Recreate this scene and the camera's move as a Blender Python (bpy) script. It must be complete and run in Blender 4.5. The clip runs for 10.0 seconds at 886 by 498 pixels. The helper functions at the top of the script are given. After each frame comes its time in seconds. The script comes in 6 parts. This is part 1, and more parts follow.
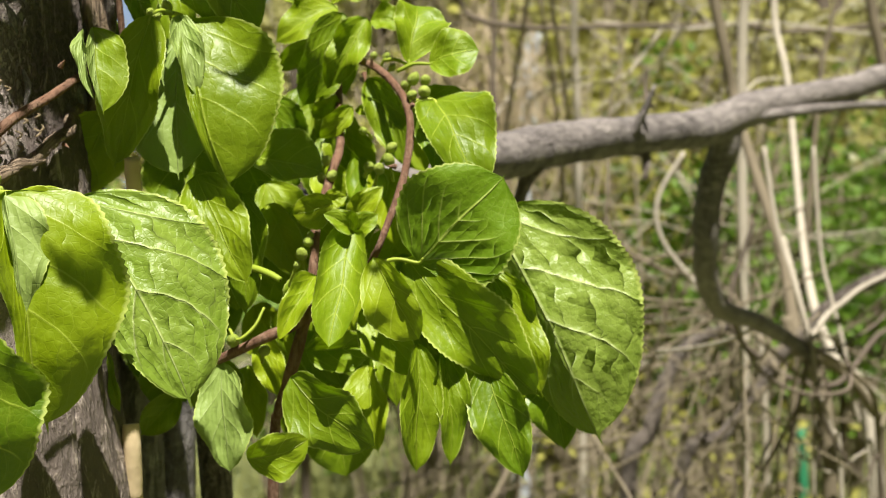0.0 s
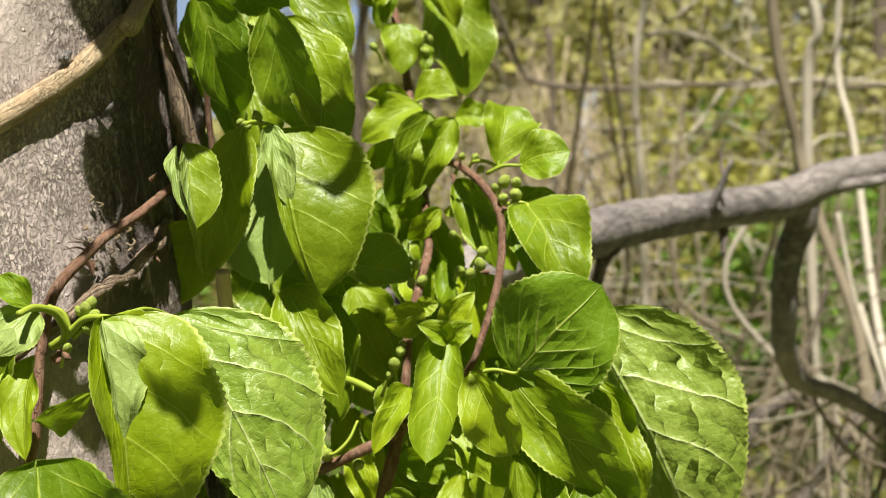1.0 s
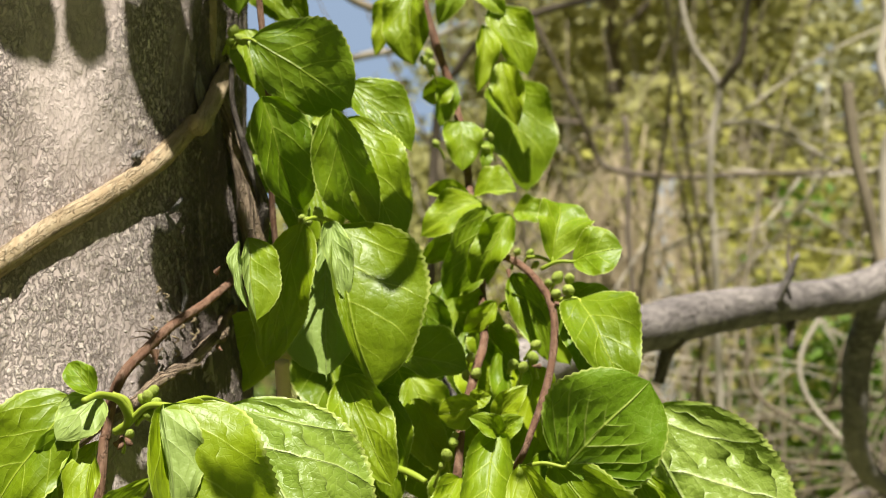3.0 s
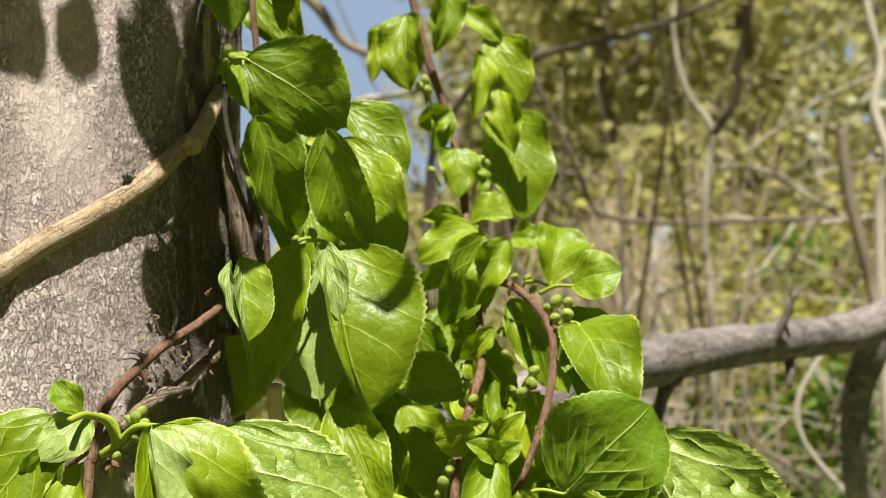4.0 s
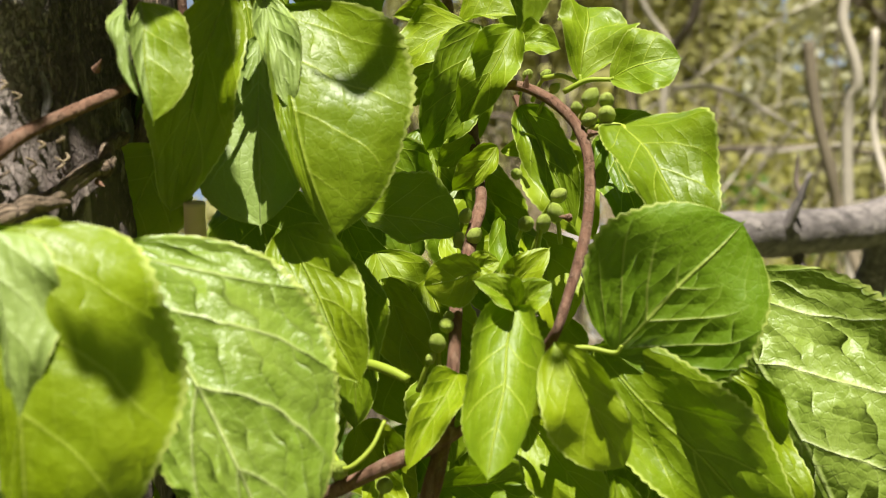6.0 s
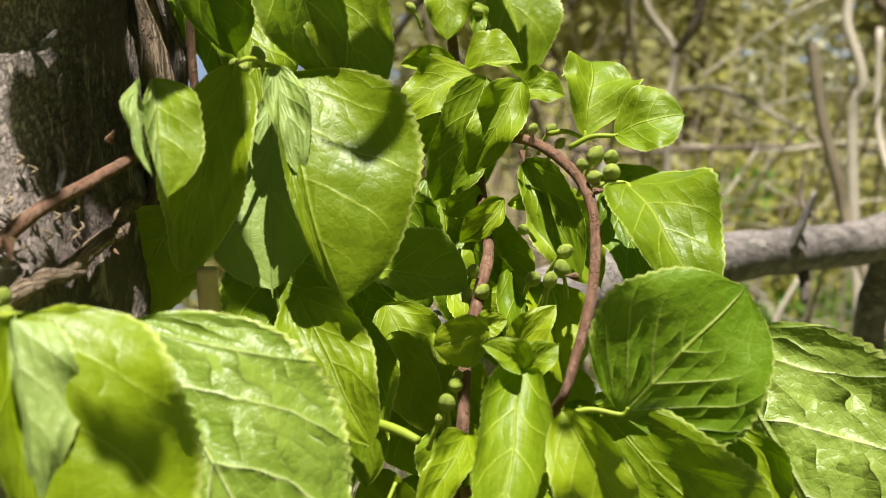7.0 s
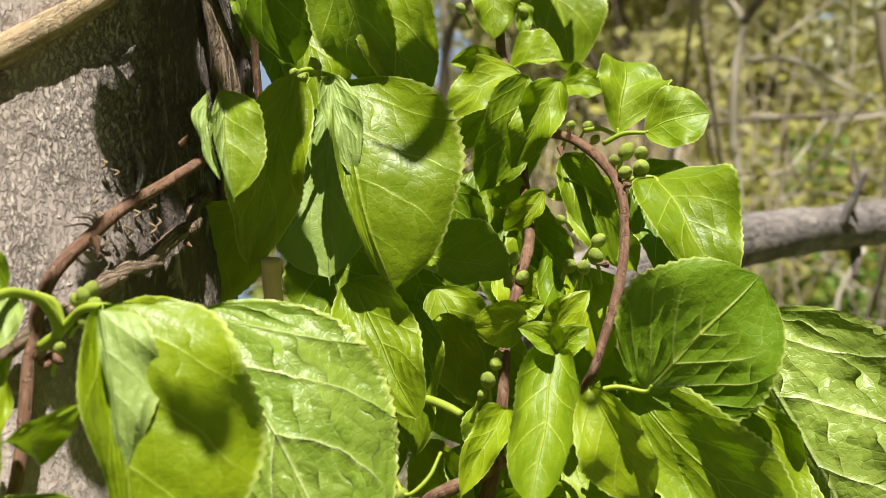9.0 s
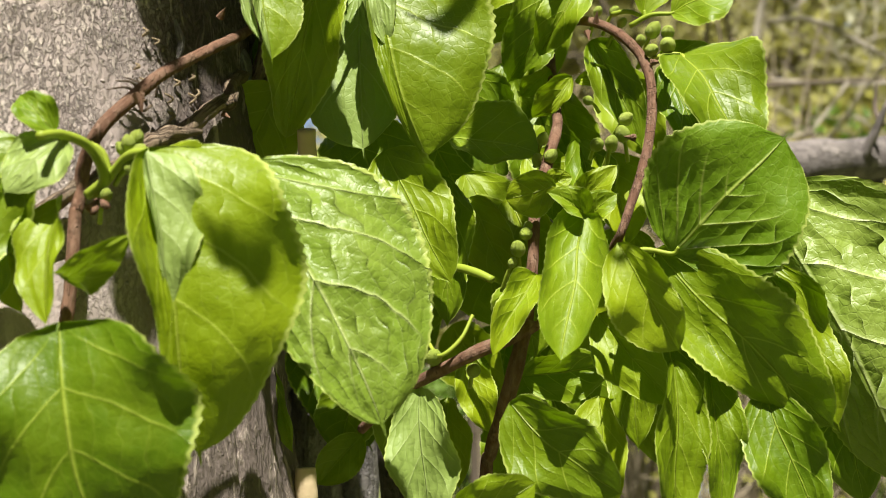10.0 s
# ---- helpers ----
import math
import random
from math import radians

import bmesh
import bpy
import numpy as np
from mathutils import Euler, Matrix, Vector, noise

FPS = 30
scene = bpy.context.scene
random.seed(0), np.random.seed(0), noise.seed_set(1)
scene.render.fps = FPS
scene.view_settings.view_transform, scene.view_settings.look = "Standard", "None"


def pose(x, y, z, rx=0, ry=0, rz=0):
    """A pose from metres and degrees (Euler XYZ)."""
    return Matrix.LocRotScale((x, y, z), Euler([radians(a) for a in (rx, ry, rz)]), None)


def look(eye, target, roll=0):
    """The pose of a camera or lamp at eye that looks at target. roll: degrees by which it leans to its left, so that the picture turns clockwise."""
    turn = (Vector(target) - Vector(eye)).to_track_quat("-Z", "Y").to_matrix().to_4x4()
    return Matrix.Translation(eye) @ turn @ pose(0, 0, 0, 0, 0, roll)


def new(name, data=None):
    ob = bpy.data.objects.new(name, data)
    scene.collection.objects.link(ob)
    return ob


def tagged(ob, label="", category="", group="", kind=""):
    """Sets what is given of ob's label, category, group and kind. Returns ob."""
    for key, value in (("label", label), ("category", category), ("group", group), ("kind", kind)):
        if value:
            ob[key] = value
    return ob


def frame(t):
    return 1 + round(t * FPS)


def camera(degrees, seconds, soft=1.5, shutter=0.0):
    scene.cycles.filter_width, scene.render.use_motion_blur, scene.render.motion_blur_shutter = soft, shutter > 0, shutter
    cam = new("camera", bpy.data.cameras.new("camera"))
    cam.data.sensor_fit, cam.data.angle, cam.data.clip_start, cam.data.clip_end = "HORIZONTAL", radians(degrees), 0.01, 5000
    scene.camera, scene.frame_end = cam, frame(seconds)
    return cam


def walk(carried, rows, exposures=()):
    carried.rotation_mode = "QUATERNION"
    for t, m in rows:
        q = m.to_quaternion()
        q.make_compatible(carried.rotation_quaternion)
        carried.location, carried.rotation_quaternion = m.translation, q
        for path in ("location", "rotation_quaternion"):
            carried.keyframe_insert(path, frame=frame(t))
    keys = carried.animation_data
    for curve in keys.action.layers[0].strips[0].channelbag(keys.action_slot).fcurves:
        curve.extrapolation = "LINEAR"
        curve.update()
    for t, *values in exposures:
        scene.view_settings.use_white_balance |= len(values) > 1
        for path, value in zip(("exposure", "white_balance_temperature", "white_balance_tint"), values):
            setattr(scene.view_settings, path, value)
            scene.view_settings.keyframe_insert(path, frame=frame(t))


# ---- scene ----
cam = camera(38, 10.0, 1.0)
PATH = [
    (0, (0.0128, -0.3783, 1.2021), (0.0489, 0.1204, 1.2064), 0.34),
    (0.5, (0.0006, -0.3649, 1.2123), (0.0267, 0.1341, 1.2281), -0.23),
    (1, (0.0020, -0.3700, 1.2179), (0.0165, 0.1291, 1.2434), -0.41),
    (1.5, (-0.0140, -0.3776, 1.2155), (-0.0106, 0.1212, 1.2495), -0.59),
    (2, (-0.0004, -0.3702, 1.2153), (-0.0080, 0.1281, 1.2558), -0.08),
    (2.5, (0.0048, -0.3772, 1.2180), (-0.0093, 0.1201, 1.2681), 0.40),
    (2.7, (0.0100, -0.3820, 1.2210), (-0.0064, 0.1150, 1.2733), 0.60),
    (3.8, (0.0060, -0.3740, 1.2150), (-0.0081, 0.1202, 1.2908), 0.80),
    (4, (0.0082, -0.3722, 1.2128), (-0.0055, 0.1216, 1.2902), 0.69),
    (4.5, (0.0075, -0.3461, 1.1948), (-0.0000, 0.1478, 1.2724), 0.37),
    (5, (-0.0014, -0.2990, 1.1837), (0.0007, 0.1956, 1.2565), 0.49),
    (5.2, (-0.0041, -0.2823, 1.1859), (0.0017, 0.2127, 1.2563), 0.27),
    (6.3, (-0.0070, -0.2535, 1.1952), (0.0071, 0.2430, 1.2525), 0.18),
    (6.5, (-0.0041, -0.2522, 1.1989), (0.0109, 0.2441, 1.2576), 0.00),
    (7, (-0.0076, -0.2619, 1.2052), (0.0024, 0.2348, 1.2617), -0.20),
    (7.5, (-0.0039, -0.2653, 1.2064), (-0.0030, 0.2317, 1.2613), -0.45),
    (8, (-0.0059, -0.2671, 1.2013), (-0.0130, 0.2303, 1.2520), -0.23),
    (8.5, (-0.0058, -0.2787, 1.2078), (-0.0193, 0.2189, 1.2547), -0.24),
    (9, (-0.0010, -0.2884, 1.2074), (-0.0190, 0.2093, 1.2518), -0.13),
    (9.5, (-0.0028, -0.2905, 1.1997), (-0.0245, 0.2073, 1.2414), -0.01),
    (10, (-0.0036, -0.2939, 1.1814), (-0.0292, 0.2041, 1.2183), -0.17),
]
walk(cam, [(t, look(eye, target, roll)) for t, eye, target, roll in PATH])
cam.data.dof.use_dof = True
cam.data.dof.focus_distance = 0.315
cam.data.dof.aperture_fstop = 26.0

# ---- light ----
SUN_TO = Vector((0.03, -0.46, 0.885)).normalized()
sky_world = bpy.data.worlds.new("sky")
scene.world = sky_world
sky_world.use_nodes = True
sky_nodes = sky_world.node_tree.nodes
sky_tex = sky_nodes.new("ShaderNodeTexSky")
sky_tex.sky_type = "NISHITA"
sky_tex.sun_disc = False
sky_tex.dust_density = 4.0
sky_tex.sun_elevation = math.asin(SUN_TO.z)
sky_tex.sun_rotation = math.atan2(SUN_TO.x, SUN_TO.y)
sky_nodes["Background"].inputs["Strength"].default_value = 0.006
sky_world.node_tree.links.new(sky_tex.outputs[0], sky_nodes["Background"].inputs["Color"])
sun_data = bpy.data.lights.new("sun", "SUN")
sun_data.energy = 5.0
sun_data.angle = radians(0.53)
sun_data.color = (1.0, 0.95, 0.86)
sun = new("sun", sun_data)
sun.matrix_world = look(SUN_TO * 30, (0, 0, 0))
scene.view_settings.exposure = 0.84


# ---- materials ----
class Nodes:
    """A node material under construction."""

    def __init__(self, name):
        self.mat = bpy.data.materials.new(name)
        self.mat.use_nodes = True
        self.tree = self.mat.node_tree
        self.bsdf = self.tree.nodes["Principled BSDF"]
        self.out = self.tree.nodes["Material Output"]

    def put(self, kind, ins=None, **props):
        n = self.tree.nodes.new("ShaderNode" + kind)
        for k, v in props.items():
            if k == "op":
                n.operation = v
            elif k == "feature":
                n.feature = v
            elif k == "clamp":
                n.use_clamp = v
            elif k == "blend":
                n.blend_type = v
        for k, v in (ins or {}).items():
            self.set(n.inputs[k], v)
        return n

    def set(self, socket, v):
        if hasattr(v, "links"):
            self.tree.links.new(v, socket)
        else:
            socket.default_value = v

    def math(self, op, a, b=0.0, c=0.0, clamp=False):
        return self.put("Math", {0: a, 1: b, 2: c}, op=op, clamp=clamp).outputs[0]

    def noise(self, vec, scale, detail=4.0, rough=0.55, distort=0.0):
        return self.put("TexNoise", {"Vector": vec, "Scale": scale, "Detail": detail, "Roughness": rough, "Distortion": distort}).outputs[0]

    def step(self, v, lo, hi):
        n = self.put("MapRange", {"Value": v, "From Min": lo, "From Max": hi})
        n.interpolation_type = "SMOOTHSTEP"
        return n.outputs[0]

    def mix(self, fac, a, b):
        n = self.tree.nodes.new("ShaderNodeMix")
        n.data_type = "RGBA"
        self.set(n.inputs[0], fac)
        self.set(n.inputs[6], a if hasattr(a, "links") else (*a, 1.0))
        self.set(n.inputs[7], b if hasattr(b, "links") else (*b, 1.0))
        return n.outputs[2]

    def coords(self, stretch=(1, 1, 1)):
        tc = self.put("TexCoord")
        return self.put("Mapping", {"Vector": tc.outputs["Object"], "Scale": stretch}).outputs[0]

    def bump(self, height, strength, dist):
        n = self.put("Bump", {"Height": height, "Strength": strength, "Distance": dist})
        self.set(self.bsdf.inputs["Normal"], n.outputs[0])
        return n.outputs[0]


def leaf_material(name, low, high, vein, glow, amount, gloss, ladder, puff, relief, vein_width=0.045, rise=0.34, tip=0.66):
    """Leaf blade: midrib, curved side veins, a ladder of cross veins with puffed cells between, light passing through."""
    m = Nodes(name)
    uv = m.put("UVMap").outputs[0]
    sep = m.put("SeparateXYZ", {0: uv})
    u = m.math("ABSOLUTE", m.math("MULTIPLY_ADD", sep.outputs[0], 2.0, -1.0))
    v = sep.outputs[1]
    wob = m.noise(m.coords(), 60.0, 2.0)
    ph = m.math("MULTIPLY", m.math("SUBTRACT", v, m.math("MULTIPLY", m.math("POWER", u, 1.1), rise)), 4.2)
    ph = m.math("ADD", ph, m.math("MULTIPLY_ADD", wob, 0.4, -0.2))
    lobe = m.math("PINGPONG", ph, 0.5)
    side = m.math("SUBTRACT", 1.0, m.step(lobe, 0.0, vein_width))
    open_part = m.math("MULTIPLY", m.step(v, 0.02, 0.14), m.math("SUBTRACT", 1.0, m.step(v, tip, tip + 0.26)))
    side = m.math("MULTIPLY", side, m.math("MULTIPLY", open_part, m.math("SUBTRACT", 1.0, m.step(u, 0.62, 0.98))))
    mid = m.math("SUBTRACT", 1.0, m.step(u, 0.0, 0.035))
    bend = m.noise(m.coords(), 110.0, 1.5)
    rung = m.math("MULTIPLY_ADD", bend, 1.6, m.math("MULTIPLY_ADD", m.math("FLOOR", ph), 0.43, m.math("MULTIPLY", u, ladder)))
    cell = m.math("PINGPONG", rung, 0.5)
    rungs = m.math("SUBTRACT", 1.0, m.step(cell, 0.0, 0.06))
    net = m.put("TexVoronoi", {"Vector": m.coords(), "Scale": 520.0}, feature="DISTANCE_TO_EDGE").outputs["Distance"]
    mesh = m.math("SUBTRACT", 1.0, m.step(net, 0.0, 0.12))
    ridge = m.math("MAXIMUM", m.math("MAXIMUM", mid, m.math("MULTIPLY", side, 0.9)), m.math("MAXIMUM", m.math("MULTIPLY", rungs, 0.20), m.math("MULTIPLY", mesh, 0.06)))
    info = m.put("ObjectInfo")
    mott = m.noise(m.coords(), 90.0, 5.0, 0.6)
    tone = m.math("ADD", m.math("MULTIPLY", info.outputs["Random"], 0.75), m.math("MULTIPLY_ADD", mott, 1.0, -0.38), clamp=True)
    col = m.mix(tone, low, high)
    col = m.mix(m.math("MULTIPLY", ridge, 0.75), col, vein)
    rim = m.step(u, 0.945, 0.985)
    col = m.mix(m.math("MULTIPLY", rim, 0.75), col, (0.50, 0.58, 0.14))
    spots = m.math("MULTIPLY", m.step(m.noise(m.coords(), 420.0, 2.0), 0.70, 0.78), 0.35)
    col = m.mix(spots, col, (0.10, 0.12, 0.02))
    m.set(m.bsdf.inputs["Base Color"], col)
    m.set(m.bsdf.inputs["Roughness"], m.math("MULTIPLY_ADD", mott, 0.22, gloss))
    m.bsdf.inputs["Specular IOR Level"].default_value = 0.42
    pebble = m.noise(m.coords(), 1100.0, 3.0)
    swell = m.math("POWER", m.math("MULTIPLY", lobe, 2.0), 0.6)
    pillow = m.math("MULTIPLY", swell, m.math("POWER", m.math("MULTIPLY", cell, 2.0), 0.5))
    height = m.math("MULTIPLY_ADD", m.math("MULTIPLY", m.math("MULTIPLY_ADD", swell, 0.6, pillow), m.math("MULTIPLY_ADD", open_part, 0.9, 0.1)), puff, m.math("MULTIPLY_ADD", m.noise(m.coords(), 170.0, 2.0), 0.75, m.math("MULTIPLY_ADD", pebble, 0.07, m.math("MULTIPLY_ADD", mid, -0.3, m.math("MULTIPLY", mesh, -0.03)))))
    normal = m.bump(height, 0.8, relief)
    tr = m.put("BsdfTranslucent", {"Color": m.mix(m.math("MULTIPLY", ridge, 0.5), glow, (glow[0] * 0.6, glow[1] * 0.62, glow[2] * 0.6)), "Normal": normal})
    mixer = m.put("MixShader", {0: amount, 1: m.bsdf.outputs[0], 2: tr.outputs[0]})
    m.set(m.out.inputs["Surface"], mixer.outputs[0])
    return m.mat


def bark_material(name, dark, base, pale, scale=1.0, flake=0.5, depth=0.002, stretch=(1, 1, 0.7), fibre=0.0):
    """Bark: mottled, with small pale flakes and dark pits."""
    m = Nodes(name)
    vec = m.coords(stretch)
    broad = m.noise(vec, 14.0 * scale, 5.0, 0.6)
    grain = m.noise(vec, 160.0 * scale, 6.0, 0.7, 0.6)
    curl = m.noise(vec, 330.0 * scale, 4.0, 0.6, 0.8)
    flakes = m.step(curl, 0.55, 0.63)
    pits = m.math("SUBTRACT", 1.0, m.step(curl, 0.26, 0.36))
    patch = m.step(m.noise(m.coords(), 22.0 * scale, 3.0), 0.42, 0.62)
    col = m.mix(m.step(broad, 0.3, 0.7), dark, base)
    col = m.mix(m.math("MULTIPLY", m.step(grain, 0.4, 0.75), 0.55), col, pale)
    col = m.mix(m.math("MULTIPLY", m.math("MULTIPLY", flakes, patch), flake), col, pale)
    col = m.mix(m.math("MULTIPLY", pits, 0.55), col, (dark[0] * 0.35, dark[1] * 0.35, dark[2] * 0.35))
    cell = m.put("TexVoronoi", {"Vector": m.put("VectorMath", {0: vec, 1: m.put("VectorMath", {0: m.put("TexNoise", {"Vector": vec, "Scale": 260.0}).outputs[1], 1: (0.006, 0.006, 0.006)}, op="MULTIPLY").outputs[0]}).outputs[0], "Scale": 260.0 * scale}).outputs["Distance"]
    spot = m.math("MULTIPLY", m.math("SUBTRACT", 1.0, m.step(cell, 0.18, 0.34)), m.math("MULTIPLY", patch, flake))
    col = m.mix(m.math("MULTIPLY", spot, 0.7), col, pale)
    along = m.noise(m.put("Mapping", {"Vector": m.put("UVMap").outputs[0], "Scale": (9.0, 55.0, 1.0)}).outputs[0], 1.6, 5.0, 0.65, 0.4)
    streak = m.math("MULTIPLY", m.math("SUBTRACT", 1.0, m.step(along, 0.34, 0.52)), fibre)
    col = m.mix(streak, col, (dark[0] * 0.5, dark[1] * 0.5, dark[2] * 0.5))
    m.set(m.bsdf.inputs["Base Color"], col)
    m.bsdf.inputs["Roughness"].default_value = 0.85
    m.bsdf.inputs["Specular IOR Level"].default_value = 0.25
    h = m.math("ADD", m.math("MULTIPLY_ADD", spot, 0.8, m.math("MULTIPLY", flakes, 0.8)), m.math("ADD", m.math("MULTIPLY", grain, 0.7), m.math("MULTIPLY", pits, -0.6)))
    h = m.math("MULTIPLY_ADD", streak, -1.2, h)
    m.bump(h, 0.9, depth)
    return m.mat


def trunk_material(name):
    """Young bark: pinkish grey with fine upright grain, small curled pale scales, pale corky dots, a dark fissured
    strip, and a right flank with its shade put into the colour.
    """
    m = Nodes(name)
    vec = m.coords((1, 1, 0.62))
    place = m.put("SeparateXYZ", {0: m.coords()})
    broad = m.noise(m.coords(), 16.0, 4.0, 0.6)
    grain = m.noise(m.coords((1, 1, 0.14)), 460.0, 5.0, 0.65, 0.3)
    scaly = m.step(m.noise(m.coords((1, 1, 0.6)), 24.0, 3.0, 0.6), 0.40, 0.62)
    curl = m.noise(vec, 760.0, 5.0, 0.68, 0.35)
    scale = m.step(curl, 0.515, 0.565)
    lip = m.math("MULTIPLY", m.step(curl, 0.45, 0.485), m.math("SUBTRACT", 1.0, m.step(curl, 0.49, 0.52)))
    dots = m.put("TexVoronoi", {"Vector": m.coords((1, 1, 1.3)), "Scale": 240.0})
    chosen = m.step(m.put("SeparateXYZ", {0: dots.outputs["Color"]}).outputs[1], 0.66, 0.70)
    dot = m.math("MULTIPLY", m.math("SUBTRACT", 1.0, m.step(m.math("MULTIPLY_ADD", m.noise(vec, 500.0, 2.0), 0.22, dots.outputs["Distance"]), 0.16, 0.26)), chosen)
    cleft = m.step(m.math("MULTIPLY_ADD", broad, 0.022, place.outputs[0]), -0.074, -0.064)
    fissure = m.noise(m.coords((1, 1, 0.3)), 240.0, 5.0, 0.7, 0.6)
    col = m.mix(m.step(broad, 0.3, 0.7), (0.54, 0.445, 0.40), (0.72, 0.61, 0.55))
    col = m.mix(m.math("MULTIPLY", m.step(grain, 0.35, 0.7), 0.32), col, (0.31, 0.245, 0.21))
    # trunk turning away on the right: shaded side painted as darker grey-brown
    flank_shade = m.step(m.math("MULTIPLY_ADD", broad, 0.03, place.outputs[0]), -0.100, -0.062)
    col = m.mix(m.math("MULTIPLY", flank_shade, 0.5), col, (0.30, 0.25, 0.235))
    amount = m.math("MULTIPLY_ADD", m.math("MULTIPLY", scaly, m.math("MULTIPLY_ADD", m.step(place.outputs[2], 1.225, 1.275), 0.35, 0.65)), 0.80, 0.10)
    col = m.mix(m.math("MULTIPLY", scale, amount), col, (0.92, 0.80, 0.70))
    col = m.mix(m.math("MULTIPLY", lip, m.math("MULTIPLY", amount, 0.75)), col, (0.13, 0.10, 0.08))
    col = m.mix(m.math("MULTIPLY", dot, 0.6), col, (0.84, 0.75, 0.66))
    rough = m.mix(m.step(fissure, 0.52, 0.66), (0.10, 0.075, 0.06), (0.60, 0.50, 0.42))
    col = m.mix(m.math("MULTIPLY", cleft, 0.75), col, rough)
    m.set(m.bsdf.inputs["Base Color"], col)
    m.bsdf.inputs["Roughness"].default_value = 0.8
    m.bsdf.inputs["Specular IOR Level"].default_value = 0.3
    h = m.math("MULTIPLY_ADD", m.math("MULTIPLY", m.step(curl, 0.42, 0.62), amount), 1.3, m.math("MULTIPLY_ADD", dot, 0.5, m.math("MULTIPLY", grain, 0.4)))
    m.bump(m.math("MULTIPLY_ADD", m.math("MULTIPLY", cleft, fissure), 2.2, h), 1.0, 0.0014)
    return m.mat


def plain_material(name, a, b, scale, rough=0.8, relief=0.0, passing=0.0):
    """Two tones by noise, and by object."""
    m = Nodes(name)
    vec = m.coords()
    n = m.noise(vec, scale, 5.0, 0.6)
    info = m.put("ObjectInfo")
    geo = m.put("NewGeometry")
    rnd = m.math("FRACT", m.math("ADD", info.outputs["Random"], geo.outputs["Random Per Island"]))
    fac = m.math("MULTIPLY_ADD", rnd, 0.55, m.math("MULTIPLY_ADD", n, 0.9, -0.22), clamp=True)
    col = m.mix(fac, a, b)
    m.set(m.bsdf.inputs["Base Color"], col)
    m.bsdf.inputs["Roughness"].default_value = rough
    m.bsdf.inputs["Specular IOR Level"].default_value = 0.3
    if relief:
        m.bump(n, 0.7, relief)
    if passing:
        tr = m.put("BsdfTranslucent", {"Color": col})
        mixer = m.put("MixShader", {0: passing, 1: m.bsdf.outputs[0], 2: tr.outputs[0]})
        m.set(m.out.inputs["Surface"], mixer.outputs[0])
    return m.mat


LEAF = leaf_material("leaf", (0.082, 0.155, 0.002), (0.235, 0.315, 0.004), (0.42, 0.52, 0.06), (0.32, 0.58, 0.004), 0.15, 0.33, 4.0, 0.30, 0.0010, 0.04)
OLDLEAF = leaf_material("quilted_leaf", (0.18, 0.275, 0.025), (0.32, 0.41, 0.075), (0.54, 0.62, 0.24), (0.32, 0.57, 0.01), 0.14, 0.31, 3.8, 0.75, 0.0019, 0.055)
BROADLEAF = leaf_material("broad_leaf", (0.10, 0.20, 0.003), (0.20, 0.31, 0.006), (0.56, 0.66, 0.14), (0.32, 0.57, 0.01), 0.14, 0.38, 4.6, 0.70, 0.0011, 0.08, 0.66, 0.42)
YOUNGLEAF = leaf_material("young_leaf", (0.125, 0.215, 0.002), (0.305, 0.385, 0.005), (0.44, 0.54, 0.06), (0.36, 0.58, 0.004), 0.17, 0.38, 3.4, 0.22, 0.0008, 0.045)
UNDERLEAF = leaf_material("leaf_underside", (0.24, 0.34, 0.07), (0.34, 0.44, 0.12), (0.42, 0.52, 0.18), (0.34, 0.54, 0.03), 0.14, 0.40, 4.0, 0.34, 0.0010)
STALK = plain_material("green_stalk", (0.27, 0.36, 0.03), (0.40, 0.47, 0.06), 120.0, 0.5, 0.0004)
BUD = plain_material("bud_skin", (0.29, 0.38, 0.045), (0.42, 0.50, 0.10), 300.0, 0.45, 0.0003)
STEM = bark_material("vine_stem", (0.13, 0.065, 0.04), (0.25, 0.135, 0.085), (0.38, 0.26, 0.18), 2.2, 0.35, 0.0006, (1, 1, 0.35), 0.18)
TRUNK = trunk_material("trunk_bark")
TAN = bark_material("tan_vine_bark", (0.36, 0.26, 0.15), (0.52, 0.40, 0.25), (0.68, 0.56, 0.38), 2.4, 0.5, 0.0010, (1, 0.25, 0.6), 0.30)
DARKWOOD = bark_material("dark_dead_bark", (0.075, 0.06, 0.05), (0.20, 0.165, 0.14), (0.42, 0.37, 0.32), 1.4, 0.9, 0.002, (1, 1, 0.7), 0.6)
PEEL = bark_material("peeling_bark", (0.22, 0.20, 0.19), (0.42, 0.39, 0.37), (0.62, 0.58, 0.55), 1.6, 0.6, 0.002, (1, 1, 0.7), 0.5)
# dark mottling deepened to stand for foliage shadows on the limb
LIMB = bark_material("shade_mottled_limb_bark", (0.09, 0.08, 0.078), (0.30, 0.265, 0.245), (0.50, 0.45, 0.41), 0.7, 0.4, 0.0015, (0.4, 1, 1), 0.3)
HEART = plain_material("cut_wood", (0.55, 0.40, 0.22), (0.72, 0.58, 0.36), 160.0, 0.8, 0.0006)
OLDVINE = bark_material("old_vine_bark", (0.17, 0.12, 0.08), (0.34, 0.25, 0.17), (0.56, 0.45, 0.33), 1.4, 0.7, 0.0022, (1, 1, 0.5), 0.7)
TWIG = plain_material("dry_twig", (0.13, 0.105, 0.07), (0.30, 0.25, 0.17), 30.0, 0.85, 0.002)
PALETWIG = plain_material("pale_twig", (0.32, 0.28, 0.22), (0.58, 0.52, 0.42), 30.0, 0.85, 0.002)
DARKTWIG = plain_material("dark_twig", (0.10, 0.08, 0.06), (0.20, 0.16, 0.12), 30.0, 0.85, 0.002)
